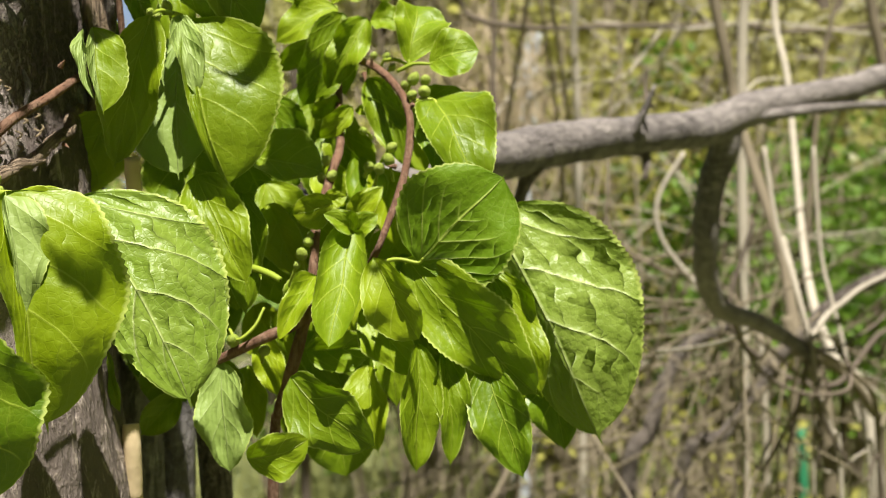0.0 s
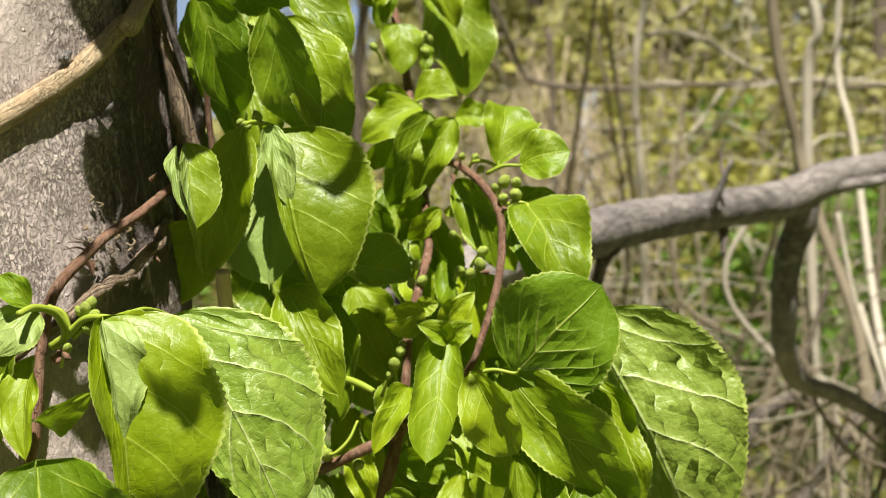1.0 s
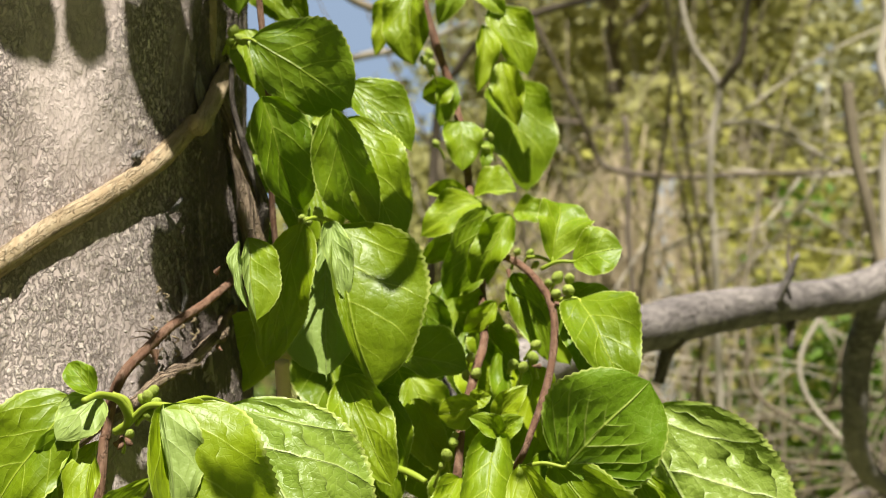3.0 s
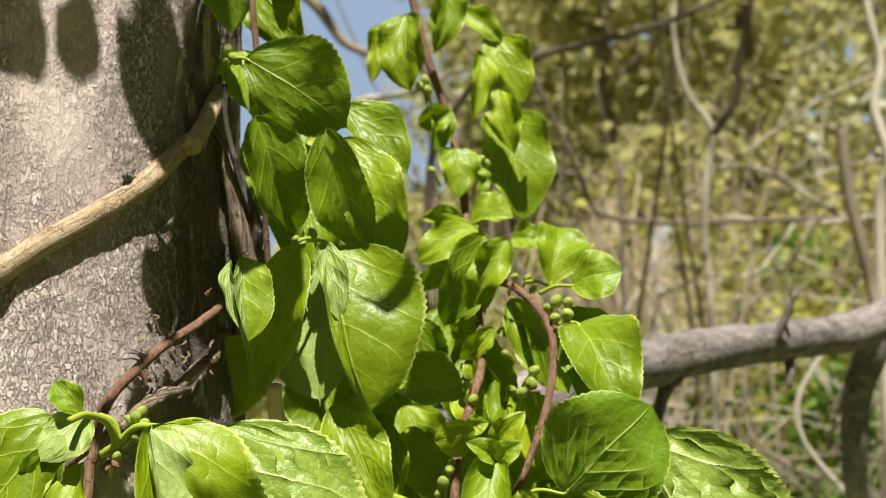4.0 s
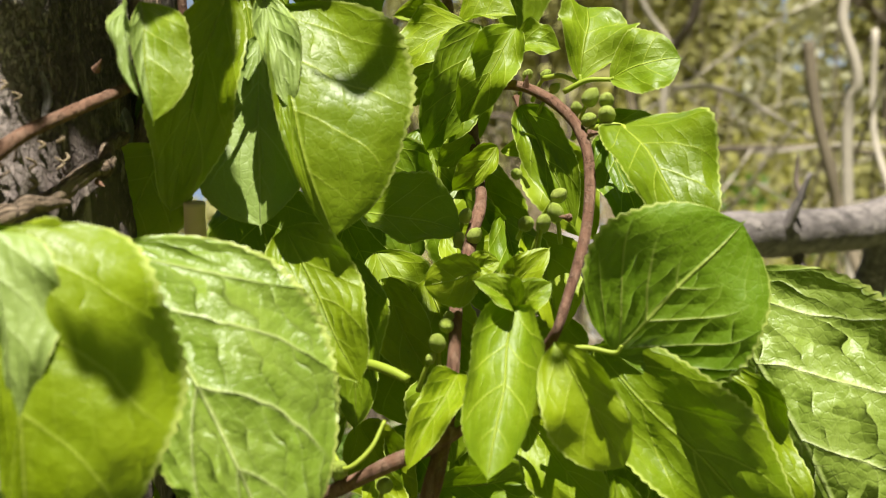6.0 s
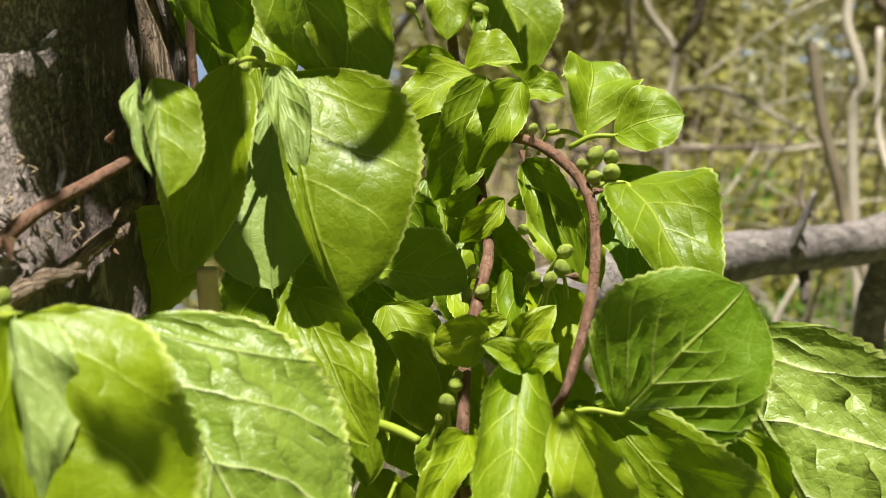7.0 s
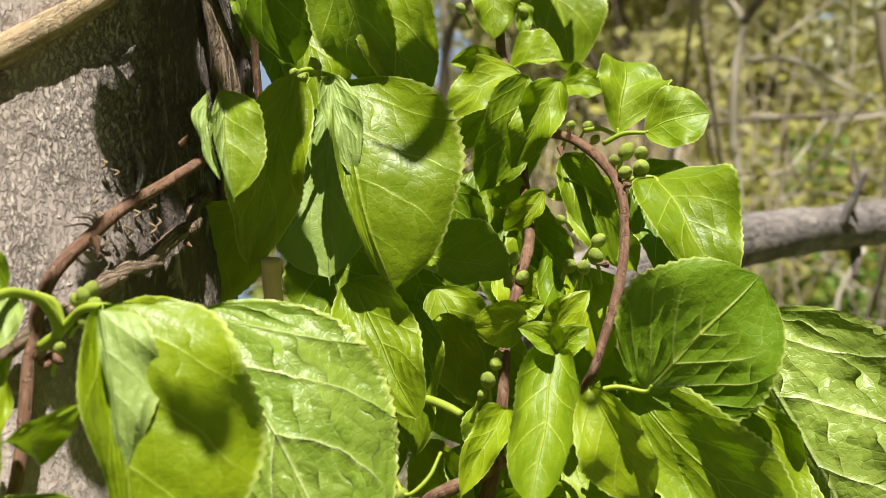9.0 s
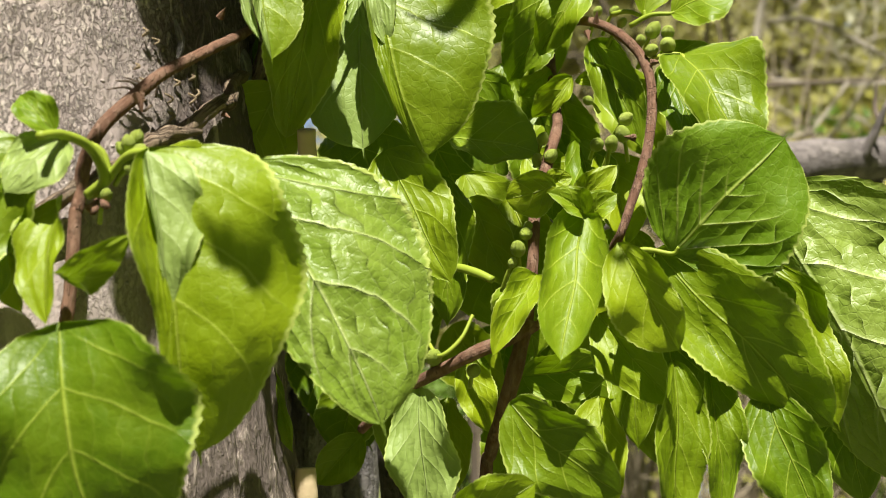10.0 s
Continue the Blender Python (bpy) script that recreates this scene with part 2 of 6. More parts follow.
WOODS = plain_material("spring_leaves", (0.29, 0.29, 0.08), (0.56, 0.53, 0.12), 1.2, 0.6, 0.0, 0.4)
# greyer, more light-passing than WOODS, so crowns look lightened by haze
TREELEAF = plain_material("hazed_tree_leaves", (0.33, 0.325, 0.14), (0.58, 0.55, 0.21), 1.2, 0.6, 0.0, 0.55)
# far leaves paler and greyer: the haze of distance is put into their colour
HAZE = plain_material("haze_tinted_far_leaves", (0.46, 0.46, 0.32), (0.66, 0.64, 0.44), 0.4, 0.7, 0.0, 0.4)
SHRUB = plain_material("shrub_leaves", (0.07, 0.16, 0.02), (0.20, 0.32, 0.035), 2.0, 0.55, 0.0, 0.35)
STRAW = plain_material("dry_straw", (0.34, 0.27, 0.17), (0.56, 0.46, 0.31), 6.0, 0.9, 0.0, 0.2)
GRASS = plain_material("grass_blades", (0.23, 0.275, 0.07), (0.46, 0.45, 0.18), 3.0, 0.7, 0.0, 0.3)
SOIL = plain_material("meadow_soil", (0.08, 0.10, 0.035), (0.20, 0.20, 0.08), 1.5, 0.95, 0.02)
GREENPAINT = plain_material("green_paint", (0.02, 0.16, 0.07), (0.04, 0.25, 0.12), 20.0, 0.5, 0.0)
GREYWOOD = plain_material("weathered_wood", (0.34, 0.36, 0.40), (0.52, 0.55, 0.60), 12.0, 0.8, 0.004)


# ---- building helpers ----
def thing(name, place, label, category, group="", kind=""):
    ob = new(name)
    ob.empty_display_size = 0.02
    ob.location = place
    return tagged(ob, label, category, group, kind)


def hang(ob, parent):
    """Parent in place: the mesh keeps its world position."""
    ob.parent = parent
    p = Vector((0, 0, 0))
    o = parent
    while o:
        p += o.location
        o = o.parent
    ob.location = -p
    return ob


def mesh_of(name, verts, faces, material, smooth=True, uvs=None):
    me = bpy.data.meshes.new(name)
    me.from_pydata([tuple(p) for p in verts], [], faces)
    if smooth:
        me.polygons.foreach_set("use_smooth", [True] * len(me.polygons))
    if uvs is not None:
        lay = me.uv_layers.new(name="UVMap")
        idx = np.empty(len(me.loops), dtype=np.int32)
        me.loops.foreach_get("vertex_index", idx)
        lay.data.foreach_set("uv", np.asarray(uvs, dtype=np.float32)[idx].ravel())
    me.materials.append(material)
    me.update()
    return me


def part(name, me, parent, label=""):
    ob = new(name, me)
    hang(ob, parent)
    if label:
        tagged(ob, label)
    return ob


def smooth_line(points, steps=8):
    """Catmull-Rom line through points (any number of columns)."""
    p = np.asarray(points, float)
    p = np.vstack([2 * p[0] - p[1], p, 2 * p[-1] - p[-2]])
    out = []
    for i in range(1, len(p) - 2):
        for k in range(steps):
            t = k / steps
            a, b, c, d = p[i - 1], p[i], p[i + 1], p[i + 2]
            out.append(0.5 * (2 * b + (c - a) * t + (2 * a - 5 * b + 4 * c - d) * t * t + (3 * b - a - 3 * c + d) * t ** 3))
    out.append(p[-2])
    return np.array(out)


def tube_arrays(points, radii, sides=10, steps=8, rough=0.0, freq=150.0, seed=0.0):
    """Vertices and faces of a tapered, slightly knobbly tube along a smooth line."""
    pts = np.asarray(points, float)
    r = np.interp(np.linspace(0, 1, len(pts)), np.linspace(0, 1, len(np.atleast_1d(radii))), np.atleast_1d(radii))
    line = smooth_line(np.column_stack([pts, r]), steps)
    c, r = line[:, :3], np.abs(line[:, 3])
    tan = np.gradient(c, axis=0)
    tan /= np.linalg.norm(tan, axis=1)[:, None] + 1e-12
    ref = np.array((0.31, 0.87, 0.38))
    verts, faces = [], []
    for i in range(len(c)):
        a = np.cross(tan[i], ref)
        a /= np.linalg.norm(a) + 1e-12
        b = np.cross(tan[i], a)
        for k in range(sides):
            w = 2 * math.pi * k / sides
            d = math.cos(w) * a + math.sin(w) * b
            q = c[i] + d * r[i]
            if rough:
                q = q + d * r[i] * rough * noise.noise(Vector(q * freq) + Vector((seed, 0, 0)))
            verts.append(q)
    for i in range(len(c) - 1):
        for k in range(sides):
            n = (k + 1) % sides
            faces.append((i * sides + k, i * sides + n, (i + 1) * sides + n, (i + 1) * sides + k))
    faces.append(tuple(range(sides - 1, -1, -1)))
    faces.append(tuple((len(c) - 1) * sides + k for k in range(sides)))
    return verts, faces


def tube(name, points, radii, material, parent, label="", sides=10, steps=8, rough=0.12, freq=180.0):
    v, f = tube_arrays(points, radii, sides, steps, rough, freq)
    rings = np.array(v).reshape(-1, sides, 3)
    run = np.concatenate([[0.0], np.cumsum(np.linalg.norm(np.diff(rings.mean(1), axis=0), axis=1))])
    uvs = [(abs(2.0 * k / sides - 1.0), g) for g in run for k in range(sides)]
    return part(name, mesh_of(name, v, f, material, True, uvs), parent, label)


def joined(chunks):
    verts, faces = [], []
    for v, f in chunks:
        n = len(verts)
        verts.extend(v)
        faces.extend(tuple(i + n for i in q) for q in f)
    return verts, faces


def leaf(vine, base, tip, wl, wr, roll=None, fl=20.0, fr=18.0, cl=-8.0, cr=-8.0, bow=0.05, side=0.0, ruffle=0.055, vmax=0.44,
         full=0.62, rug=0.35, hood=0.075, curl=0.0, seed=None, at=None, sharp=1.0, twist=0.0, material=None, lm=None, rise=0.34):
    """A toothed, pointed leaf from its base to its tip. wl, wr: the two half widths (wr on the counter-clockwise side as
    one looks along +y); fl, fr: how far each half folds up, in degrees; cl, cr: how much more it turns towards its edge;
    bow: how far the midrib arches forward; hood: how far the rim of the shoulders turns forward; side: how far it bends sideways; rug: depth of the quilting between the veins."""
    base, tip = np.array(base, float), np.array(tip, float)
    a = tip - base
    length = np.linalg.norm(a)
    a /= length
    n = np.array((0, -1.0, 0)) - a * np.dot((0, -1.0, 0), a)
    n /= np.linalg.norm(n)
    s = np.cross(n, a)
    if seed is None:
        seed = (base[0] * 911 + base[2] * 577) % 10
    bow = bow * 1.7
    if length < 0.028:
        rug = min(rug, 0.5)
    fl, fr = (f * 1.35 if 0 < f < 50 else f for f in (fl, fr))
    if roll is None:
        roll = 22.0 * math.sin(seed * 37.0)
    nv, nu = max(28, 2 * int(np.linalg.norm(np.array(tip) - np.array(base)) / 0.0020)), 9
    q = math.log(0.5) / math.log(vmax)
    verts, uvs, faces = [], [], []
    cols = [-(k / nu) for k in range(nu, 0, -1)] + [k / nu for k in range(0, nu + 1)]
    for i in range(nv + 1):
        v = i / nv
        vv = min(v / 0.95, 1.0)
        w = max(math.sin(math.pi * vv ** q), 0.0) ** full
        w = max(w, 0.055 * sharp * (1 - v) / 0.10) if v > 0.8 else w
        w = max(w, 0.012) if v < 1 else 0.002
        arch = 4 * v * (1 - v)
        turn = radians(roll + twist * (v - 0.5))
        cs, sn = math.cos(turn), math.sin(turn)
        nn, ss = n * cs + s * sn, s * cs - n * sn
        mid = base + a * length * v + nn * (bow * length * arch) + ss * (side * length * arch) - nn * curl * length * max(v - 0.55, 0) ** 2 * 4
        mid = mid + ss * (0.035 * length * arch * noise.noise(Vector((v * 2.2, seed * 3.1, 8.0))))
        saw = (0.0, 1.0)[i % 2]
        for u in cols:
            half, f, c = (wr, fr, cr) if u > 0 else (wl, fl, cl)
            x = abs(u)
            f0, c0 = radians(f), radians(c)
            if abs(c0) > 1e-3:
                across = (math.sin(f0 + c0 * x) - math.sin(f0)) / c0
                up = (math.cos(f0) - math.cos(f0 + c0 * x)) / c0
            else:
                across, up = x * math.cos(f0), x * math.sin(f0)
            edge = 1.0 + (min(0.0007, 0.035 * half) * (saw - 0.4) / half if x > 0.99 else 0.0) + (0.09 * noise.noise(Vector((v * 3 + seed, u * 2, 3.7))) * x)
            k = w * half * edge
            ph = (v - rise * x ** 1.1) * 4.2
            quilt = rug * length * (0.050 if rug > 0.7 else 0.052) * (abs(math.sin(math.pi * ph)) ** 0.7 - 0.5) * min(1.0, 3 * x) * (1 - 0.9 * x) * min(1, w * 1.5) * min(1.0, 4 * v) * min(1.0, 3.2 * (1 - v))
            wave = ruffle * length * x ** 1.5 * math.sin(6.3 * (2.1 * v + 0.31 * seed) + (1.9 if u > 0 else 0)) * w
            soft = 0.075 * length * noise.noise(Vector((v * 2.3 + seed, u * 1.7, seed * 1.3)))
            sgn = 1 if u > 0 else -1
            verts.append(mid + ss * (sgn * across * k) + nn * (up * k + quilt + wave + soft * min(1, x * 1.5) * w + hood * length * math.exp(-((v - 0.24) / 0.20) ** 2) * x ** 2.6))
            uvs.append((0.5 + 0.5 * u, v))
    m = len(cols)
    for i in range(nv):
        for j in range(m - 1):
            faces.append((i * m + j, i * m + j + 1, (i + 1) * m + j + 1, (i + 1) * m + j))
    me = mesh_of("leaf", verts, faces, material or (OLDLEAF if rug > 0.7 else YOUNGLEAF if length < 0.031 else LEAF), True, uvs)
    if lm is not None:
        me.materials.append(lm)
        me.polygons.foreach_set("material_index", [1 if k % (m - 1) < nu else 0 for k in range(len(faces))])
    ob = part("leaf", me, vine)
    if at is not None:
        at = np.array(at, float)
        span = np.linalg.norm(base - at)
        midp = (at + base) / 2 + np.array((0, -0.05, 0.10)) * span
        v, f = tube_arrays([at, midp, base, base + a * length * 0.06 + n * bow * length * 0.2], [0.0007, 0.0006, 0.0005, 0.0004], 7, 5)
        stalk = part("petiole", mesh_of("petiole", v, f, STALK), vine)
        stalk.parent = ob
        stalk.location = (0, 0, 0)
    return ob


def bud_mesh():
    bm = bmesh.new()
    bmesh.ops.create_uvsphere(bm, u_segments=12, v_segments=9, radius=1.0)
    for p in bm.verts:
        g = p.co.z
        p.co.x *= 1.0 - 0.12 * g
        p.co.y *= 1.0 - 0.12 * g
        lobe = 1 + 0.06 * math.cos(5 * math.atan2(p.co.y, p.co.x)) * max(0.0, g)
        p.co.x *= lobe
        p.co.y *= lobe
        if g > 0.97:
            p.co.z += 0.16
    me = bpy.data.meshes.new("bud")
    bm.to_mesh(me)
    bm.free()
    me.polygons.foreach_set("use_smooth", [True] * len(me.polygons))
    me.materials.append(BUD)
    return me


BUD_MESH = bud_mesh()


def bud(vine, place, r=0.0019, lean=(0.2, -0.5, 0.6), stalk=0.006):
    """One closed flower bud with its short green stalk."""
    ob = new("bud", BUD_MESH)
    hang(ob, vine)
    ob.location = Vector(ob.location) + Vector(place)
    ob.rotation_mode = "QUATERNION"
    d = Vector(lean).normalized()
    ob.rotation_quaternion = d.to_track_quat("Z", "Y")
    ob.scale = (r, r, r * 1.25)
    p = Vector(place)
    v, f = tube_arrays([p - d * (r * 0.9), p - d * (stalk * 0.6) + Vector((0, 0, -0.0006)), p - d * stalk + Vector((0, 0.001, -0.002))], [0.0005, 0.0005, 0.0006], 6, 4)
    part("pedicel", mesh_of("pedicel", v, f, STALK), vine)
    return ob


def thorn(parent, place, d, size=0.004):
    bm = bmesh.new()
    bmesh.ops.create_cone(bm, cap_ends=True, segments=7, radius1=size * 0.32, radius2=size * 0.03, depth=size)
    q = Vector(d).to_track_quat("Z", "Y").to_matrix().to_4x4()
    bmesh.ops.transform(bm, matrix=Matrix.Translation(Vector(place) + Vector(d).normalized() * size * 0.45) @ q, verts=bm.verts)
    me = bpy.data.meshes.new("thorn")
    bm.to_mesh(me)
    bm.free()
    me.materials.append(STEM)
    return part("thorn", me, parent)


# ---- ground ----
def ground_height(x, y):
    far = math.hypot(x, y)
    return 0.06 * noise.noise(Vector((x * 0.5, y * 0.5, 0.3))) * min(1, far / 2) + 0.8 * max(0.0, (y - 9) / 60) ** 1.2


def build_ground():
    axis = np.unique(np.round(np.concatenate([np.linspace(-6, 12, 73), np.linspace(-60, 60, 41), np.linspace(-900, 900, 13)]), 3))
    verts = [(x, y, ground_height(x, y)) for y in axis for x in axis]
    n = len(axis)
    faces = [(j * n + i, j * n + i + 1, (j + 1) * n + i + 1, (j + 1) * n + i) for j in range(n - 1) for i in range(n - 1)]
    ob = new("ground", mesh_of("ground", verts, faces, SOIL))
    tagged(ob, "uneven meadow ground with dry and green grass", "ground", kind="structure")


build_ground()



def build_sky_backdrop():
    """Pale hazy sky low over the open field."""
    m = bpy.data.materials.new("hazy_sky")
    m.use_nodes = True
    e = m.node_tree.nodes.new("ShaderNodeEmission")
    e.inputs["Color"].default_value = (0.19, 0.25, 0.34, 1.0)
    m.node_tree.links.new(e.outputs[0], m.node_tree.nodes["Material Output"].inputs["Surface"])
    verts, faces = [], []
    for k in range(13):
        w = radians(70 + 5 * k)
        for z in (-5, 150, 400, 900):
            verts.append((700 * math.cos(w), 700 * math.sin(w), z))
    for k in range(12):
        for j in range(3):
            a = k * 4 + j
            faces.append((a, a + 4, a + 5, a + 1))
    tagged(new("backdrop", mesh_of("backdrop", verts, faces, m)), "pale hazy sky over the field", "sky", kind="structure")


build_sky_backdrop()

# ---- the tree with its horizontal limb ----
TREE = thing("tree", (-0.146, 0.03, 0.0), "grey-brown young tree with flaky bark and a horizontal limb", "tree")


def trunk_axis(z):
    return np.array((-0.146 - 0.075 * (z - 1.26) + 0.004 * math.sin(z * 14), 0.03 + 0.03 * (z - 1.26)))


def trunk_radius(z):
    return 0.081 + 0.05 * max(0.0, 0.5 - z) ** 1.5 - 0.006 * (z - 1.26) - 0.0045 * max(0.0, z - 1.6) ** 1.6


def build_trunk():
    zs = np.concatenate([np.linspace(-0.05, 1.08, 40)[:-1], np.linspace(1.08, 1.44, 260)[:-1], np.linspace(1.44, 5.2, 90)])
    ang = np.concatenate([np.linspace(-2.6, 0.6, 230)[:-1], np.linspace(0.6, 2 * math.pi - 2.6, 40)[:-1]])
    verts, faces = [], []
    for z in zs:
        c, r = trunk_axis(z), trunk_radius(z)
        for w in ang:
            d = np.array((math.cos(w), math.sin(w)))
            p = Vector((c[0] + d[0] * r, c[1] + d[1] * r, z))
            lump = 0.0030 * noise.noise(Vector((p.x * 16, p.y * 16, z * 9))) + 0.0007 * noise.noise(Vector((p.x * 90, p.y * 90, z * 38)))
            fl = noise.noise(Vector((p.x * 520, p.y * 520, z * 360)))
            lump += 0.0009 * max(0.0, fl - 0.10) - 0.0007 * max(0.0, -fl - 0.25)
            crack = abs(noise.noise(Vector((p.x * 42, p.y * 42, z * 5 + 7))))
            lump -= 0.0016 * max(0.0, 0.10 - crack) / 0.10
            verts.append((p.x + d[0] * lump, p.y + d[1] * lump, z))
    n = len(ang)
    for i in range(len(zs) - 1):
        for k in range(n):
            q = (k + 1) % n
            faces.append((i * n + k, i * n + q, (i + 1) * n + q, (i + 1) * n + k))
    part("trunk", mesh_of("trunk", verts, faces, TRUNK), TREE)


build_trunk()
LIMBLINE = [(-0.10, 0.08, 1.17), (-0.03, 0.16, 1.205), (0.0648, 0.2800, 1.2510), (0.0959, 0.3200, 1.2589), (0.1368, 0.3600, 1.2708), (0.2008, 0.4200, 1.2824), (0.2482, 0.4600, 1.2914), (0.2812, 0.4800, 1.3051), (0.3196, 0.5000, 1.3154), (0.3680, 0.5200, 1.3268), (0.4361, 0.5600, 1.3467), (0.7445, 0.7000, 1.4146), (1.4403, 0.9500, 1.5999)]
tube("limb", LIMBLINE, [0.022, 0.017, 0.0135, 0.0135, 0.0128, 0.0122, 0.0130, 0.0126, 0.0105, 0.0095, 0.009, 0.007, 0.003], LIMB, TREE, "grey-brown horizontal limb", 18, 14, 0.10, 60.0)
tube("side_limb", [(0.2645, 0.4700, 1.2965), (0.2653, 0.4750, 1.2790), (0.2600, 0.4900, 1.2538), (0.2597, 0.5000, 1.2230), (0.2655, 0.5200, 1.1913), (0.2846, 0.5500, 1.1682), (0.3175, 0.5800, 1.1582), (0.3460, 0.6100, 1.1472), (0.3716, 0.6400, 1.1364), (0.3888, 0.6550, 1.1262), (0.3964, 0.6600, 1.1155)], [0.0110, 0.0104, 0.0098, 0.0090, 0.0082, 0.0074, 0.0068, 0.0062, 0.0055, 0.0045, 0.003], LIMB, TREE, "bent side limb hanging down", 14, 10, 0.10, 60.0)
tube("side_limb", [(0.2816, 0.4750, 1.3011), (0.3009, 0.4800, 1.3030), (0.3399, 0.5000, 1.3098), (0.3764, 0.5200, 1.3151), (0.4403, 0.5500, 1.3205), (0.5832, 0.6000, 1.3259)], [0.006, 0.0042, 0.0036, 0.0034, 0.003, 0.001], LIMB, TREE, "", 10, 8)
tube("twig", [(0.1747, 0.3950, 1.2744), (0.1826, 0.3900, 1.2796), (0.1883, 0.3850, 1.2914), (0.1946, 0.3800, 1.3079)], [0.0034, 0.0032, 0.0024, 0.0012], LIMB, TREE, "", 8, 6)
tube("twig", [(0.1936, 0.3900, 1.2962), (0.1931, 0.4000, 1.3071), (0.1945, 0.4000, 1.3217)], [0.0018, 0.0014, 0.0006], DARKTWIG, TREE, "", 7, 6)
tube("twig", [(0.1960, 0.4150, 1.2772), (0.1964, 0.4100, 1.2645), (0.1945, 0.4050, 1.2526)], [0.004, 0.003, 0.0016], DARKWOOD, TREE, "", 8, 5)
tube("twig", [(0.1161, 0.3350, 1.2562), (0.1104, 0.3350, 1.2467), (0.1057, 0.3350, 1.2302)], [0.006, 0.0042, 0.003], DARKWOOD, TREE, "", 8, 6)

tube("bark_splinter", [(-0.0768, -0.0067, 1.3168), (-0.0771, -0.0039, 1.3124), (-0.0768, -0.0005, 1.3070)], [0.0006, 0.0016, 0.0009], PEEL, TREE, "pale splinter of lifted bark", 7, 7, 0.4, 300.0)
tube("bark_splinter", [(-0.0883, -0.0215, 1.2899), (-0.0898, -0.0237, 1.2877), (-0.0888, -0.0222, 1.2857)], [0.0004, 0.0014, 0.0004], PEEL, TREE, "", 7, 6, 0.5, 300.0)
tube("bark_splinter", [(-0.0830, -0.0160, 1.2730), (-0.0812, -0.0141, 1.2692), (-0.0802, -0.0119, 1.2648)], [0.0004, 0.0011, 0.0004], PEEL, TREE, "", 7, 6, 0.5, 300.0)
tube("bark_splinter", [(-0.0787, -0.0111, 1.2548), (-0.0775, -0.0105, 1.2500), (-0.0780, -0.0114, 1.2442)], [0.0004, 0.0010, 0.0004], PEEL, TREE, "", 7, 6, 0.5, 300.0)
tube("bark_splinter", [(-0.0796, -0.0097, 1.2781), (-0.0807, -0.0127, 1.2746), (-0.0825, -0.0146, 1.2723)], [0.0004, 0.0010, 0.0004], PEEL, TREE, "", 7, 6, 0.5, 300.0)
for a, b, c in (((-0.0847, -0.0206, 1.2427), (-0.0839, -0.0210, 1.2420), (-0.0850, -0.0210, 1.2413)),
                ((-0.0840, -0.0200, 1.2397), (-0.0829, -0.0203, 1.2390), (-0.0840, -0.0203, 1.2383)),
                ((-0.0812, -0.0156, 1.2414), (-0.0804, -0.0165, 1.2405), (-0.0816, -0.0166, 1.2396)),
                ((-0.0800, -0.0143, 1.2373), (-0.0783, -0.0133, 1.2363), (-0.0794, -0.0139, 1.2351)),
                ((-0.0791, -0.0117, 1.2444), (-0.0775, -0.0113, 1.2437), (-0.0787, -0.0114, 1.2429)),
                ((-0.0786, -0.0117, 1.2410), (-0.0773, -0.0114, 1.2403), (-0.0785, -0.0115, 1.2395)),
                ((-0.0760, -0.0065, 1.2431), (-0.0751, -0.0068, 1.2425), (-0.0763, -0.0075, 1.2416)),
                ((-0.0752, -0.0054, 1.2402), (-0.0743, -0.0056, 1.2390), (-0.0754, -0.0063, 1.2377)),
                ((-0.0794, -0.0142, 1.2333), (-0.0779, -0.0133, 1.2324), (-0.0789, -0.0139, 1.2312)),
                ((-0.0824, -0.0166, 1.2493), (-0.0809, -0.0157, 1.2488), (-0.0820, -0.0162, 1.2479)),
                ((-0.0838, -0.0183, 1.2512), (-0.0828, -0.0186, 1.2503), (-0.0840, -0.0186, 1.2492)),
                ((-0.0762, -0.0081, 1.2385), (-0.0747, -0.0072, 1.2375), (-0.0759, -0.0078, 1.2362))):
    tube("bark_splinter", [a, b, c], [0.0002, 0.0004, 0.0002], TAN, TREE, "", 6, 5, 0.5, 400.0)


def build_crown():
    """Limbs high on the tree, with small fresh leaves."""
    rng = random.Random(44)
    tips = []
    for k in range(9):
        z = 2.7 + 0.28 * k
        c = trunk_axis(z)
        w = rng.uniform(-0.1, 3.3)
        n = rng.uniform(0.6, 1.1)
        p = Vector((c[0], c[1], z))
        q = p + Vector((math.cos(w) * n, math.sin(w) * n * 0.8, 0.45 + 0.3 * rng.random()))
        m = p.lerp(q, 0.5) + Vector((0, 0, -0.06))
        tube("limb", [tuple(p), tuple(m), tuple(q)], [0.020 - 0.0012 * k, 0.012, 0.003], LIMB, TREE, "", 9, 6, 0.1, 20.0)
        for j in range(5):
            e = m.lerp(q, rng.random())
            g = e + Vector((rng.gauss(0, 0.22), abs(rng.gauss(0, 0.2)), rng.uniform(0.05, 0.35)))
            tube("twig", [tuple(e), tuple((e + g) / 2 + Vector((0, 0, 0.02))), tuple(g)], [0.004, 0.003, 0.001], LIMB, TREE, "", 6, 4)
            tips += [e, g]

    def spot(r):
        c = r.choice(tips)
        return c + Vector((r.gauss(0, 0.10), abs(r.gauss(0, 0.10)), r.gauss(0, 0.08)))

    v, f = leaf_cloud(1100, spot, 0.05, 45)
    tagged(part("crown", mesh_of("crown", v, f, WOODS, False), TREE), "thin crown of small fresh leaves", kind="stuff")


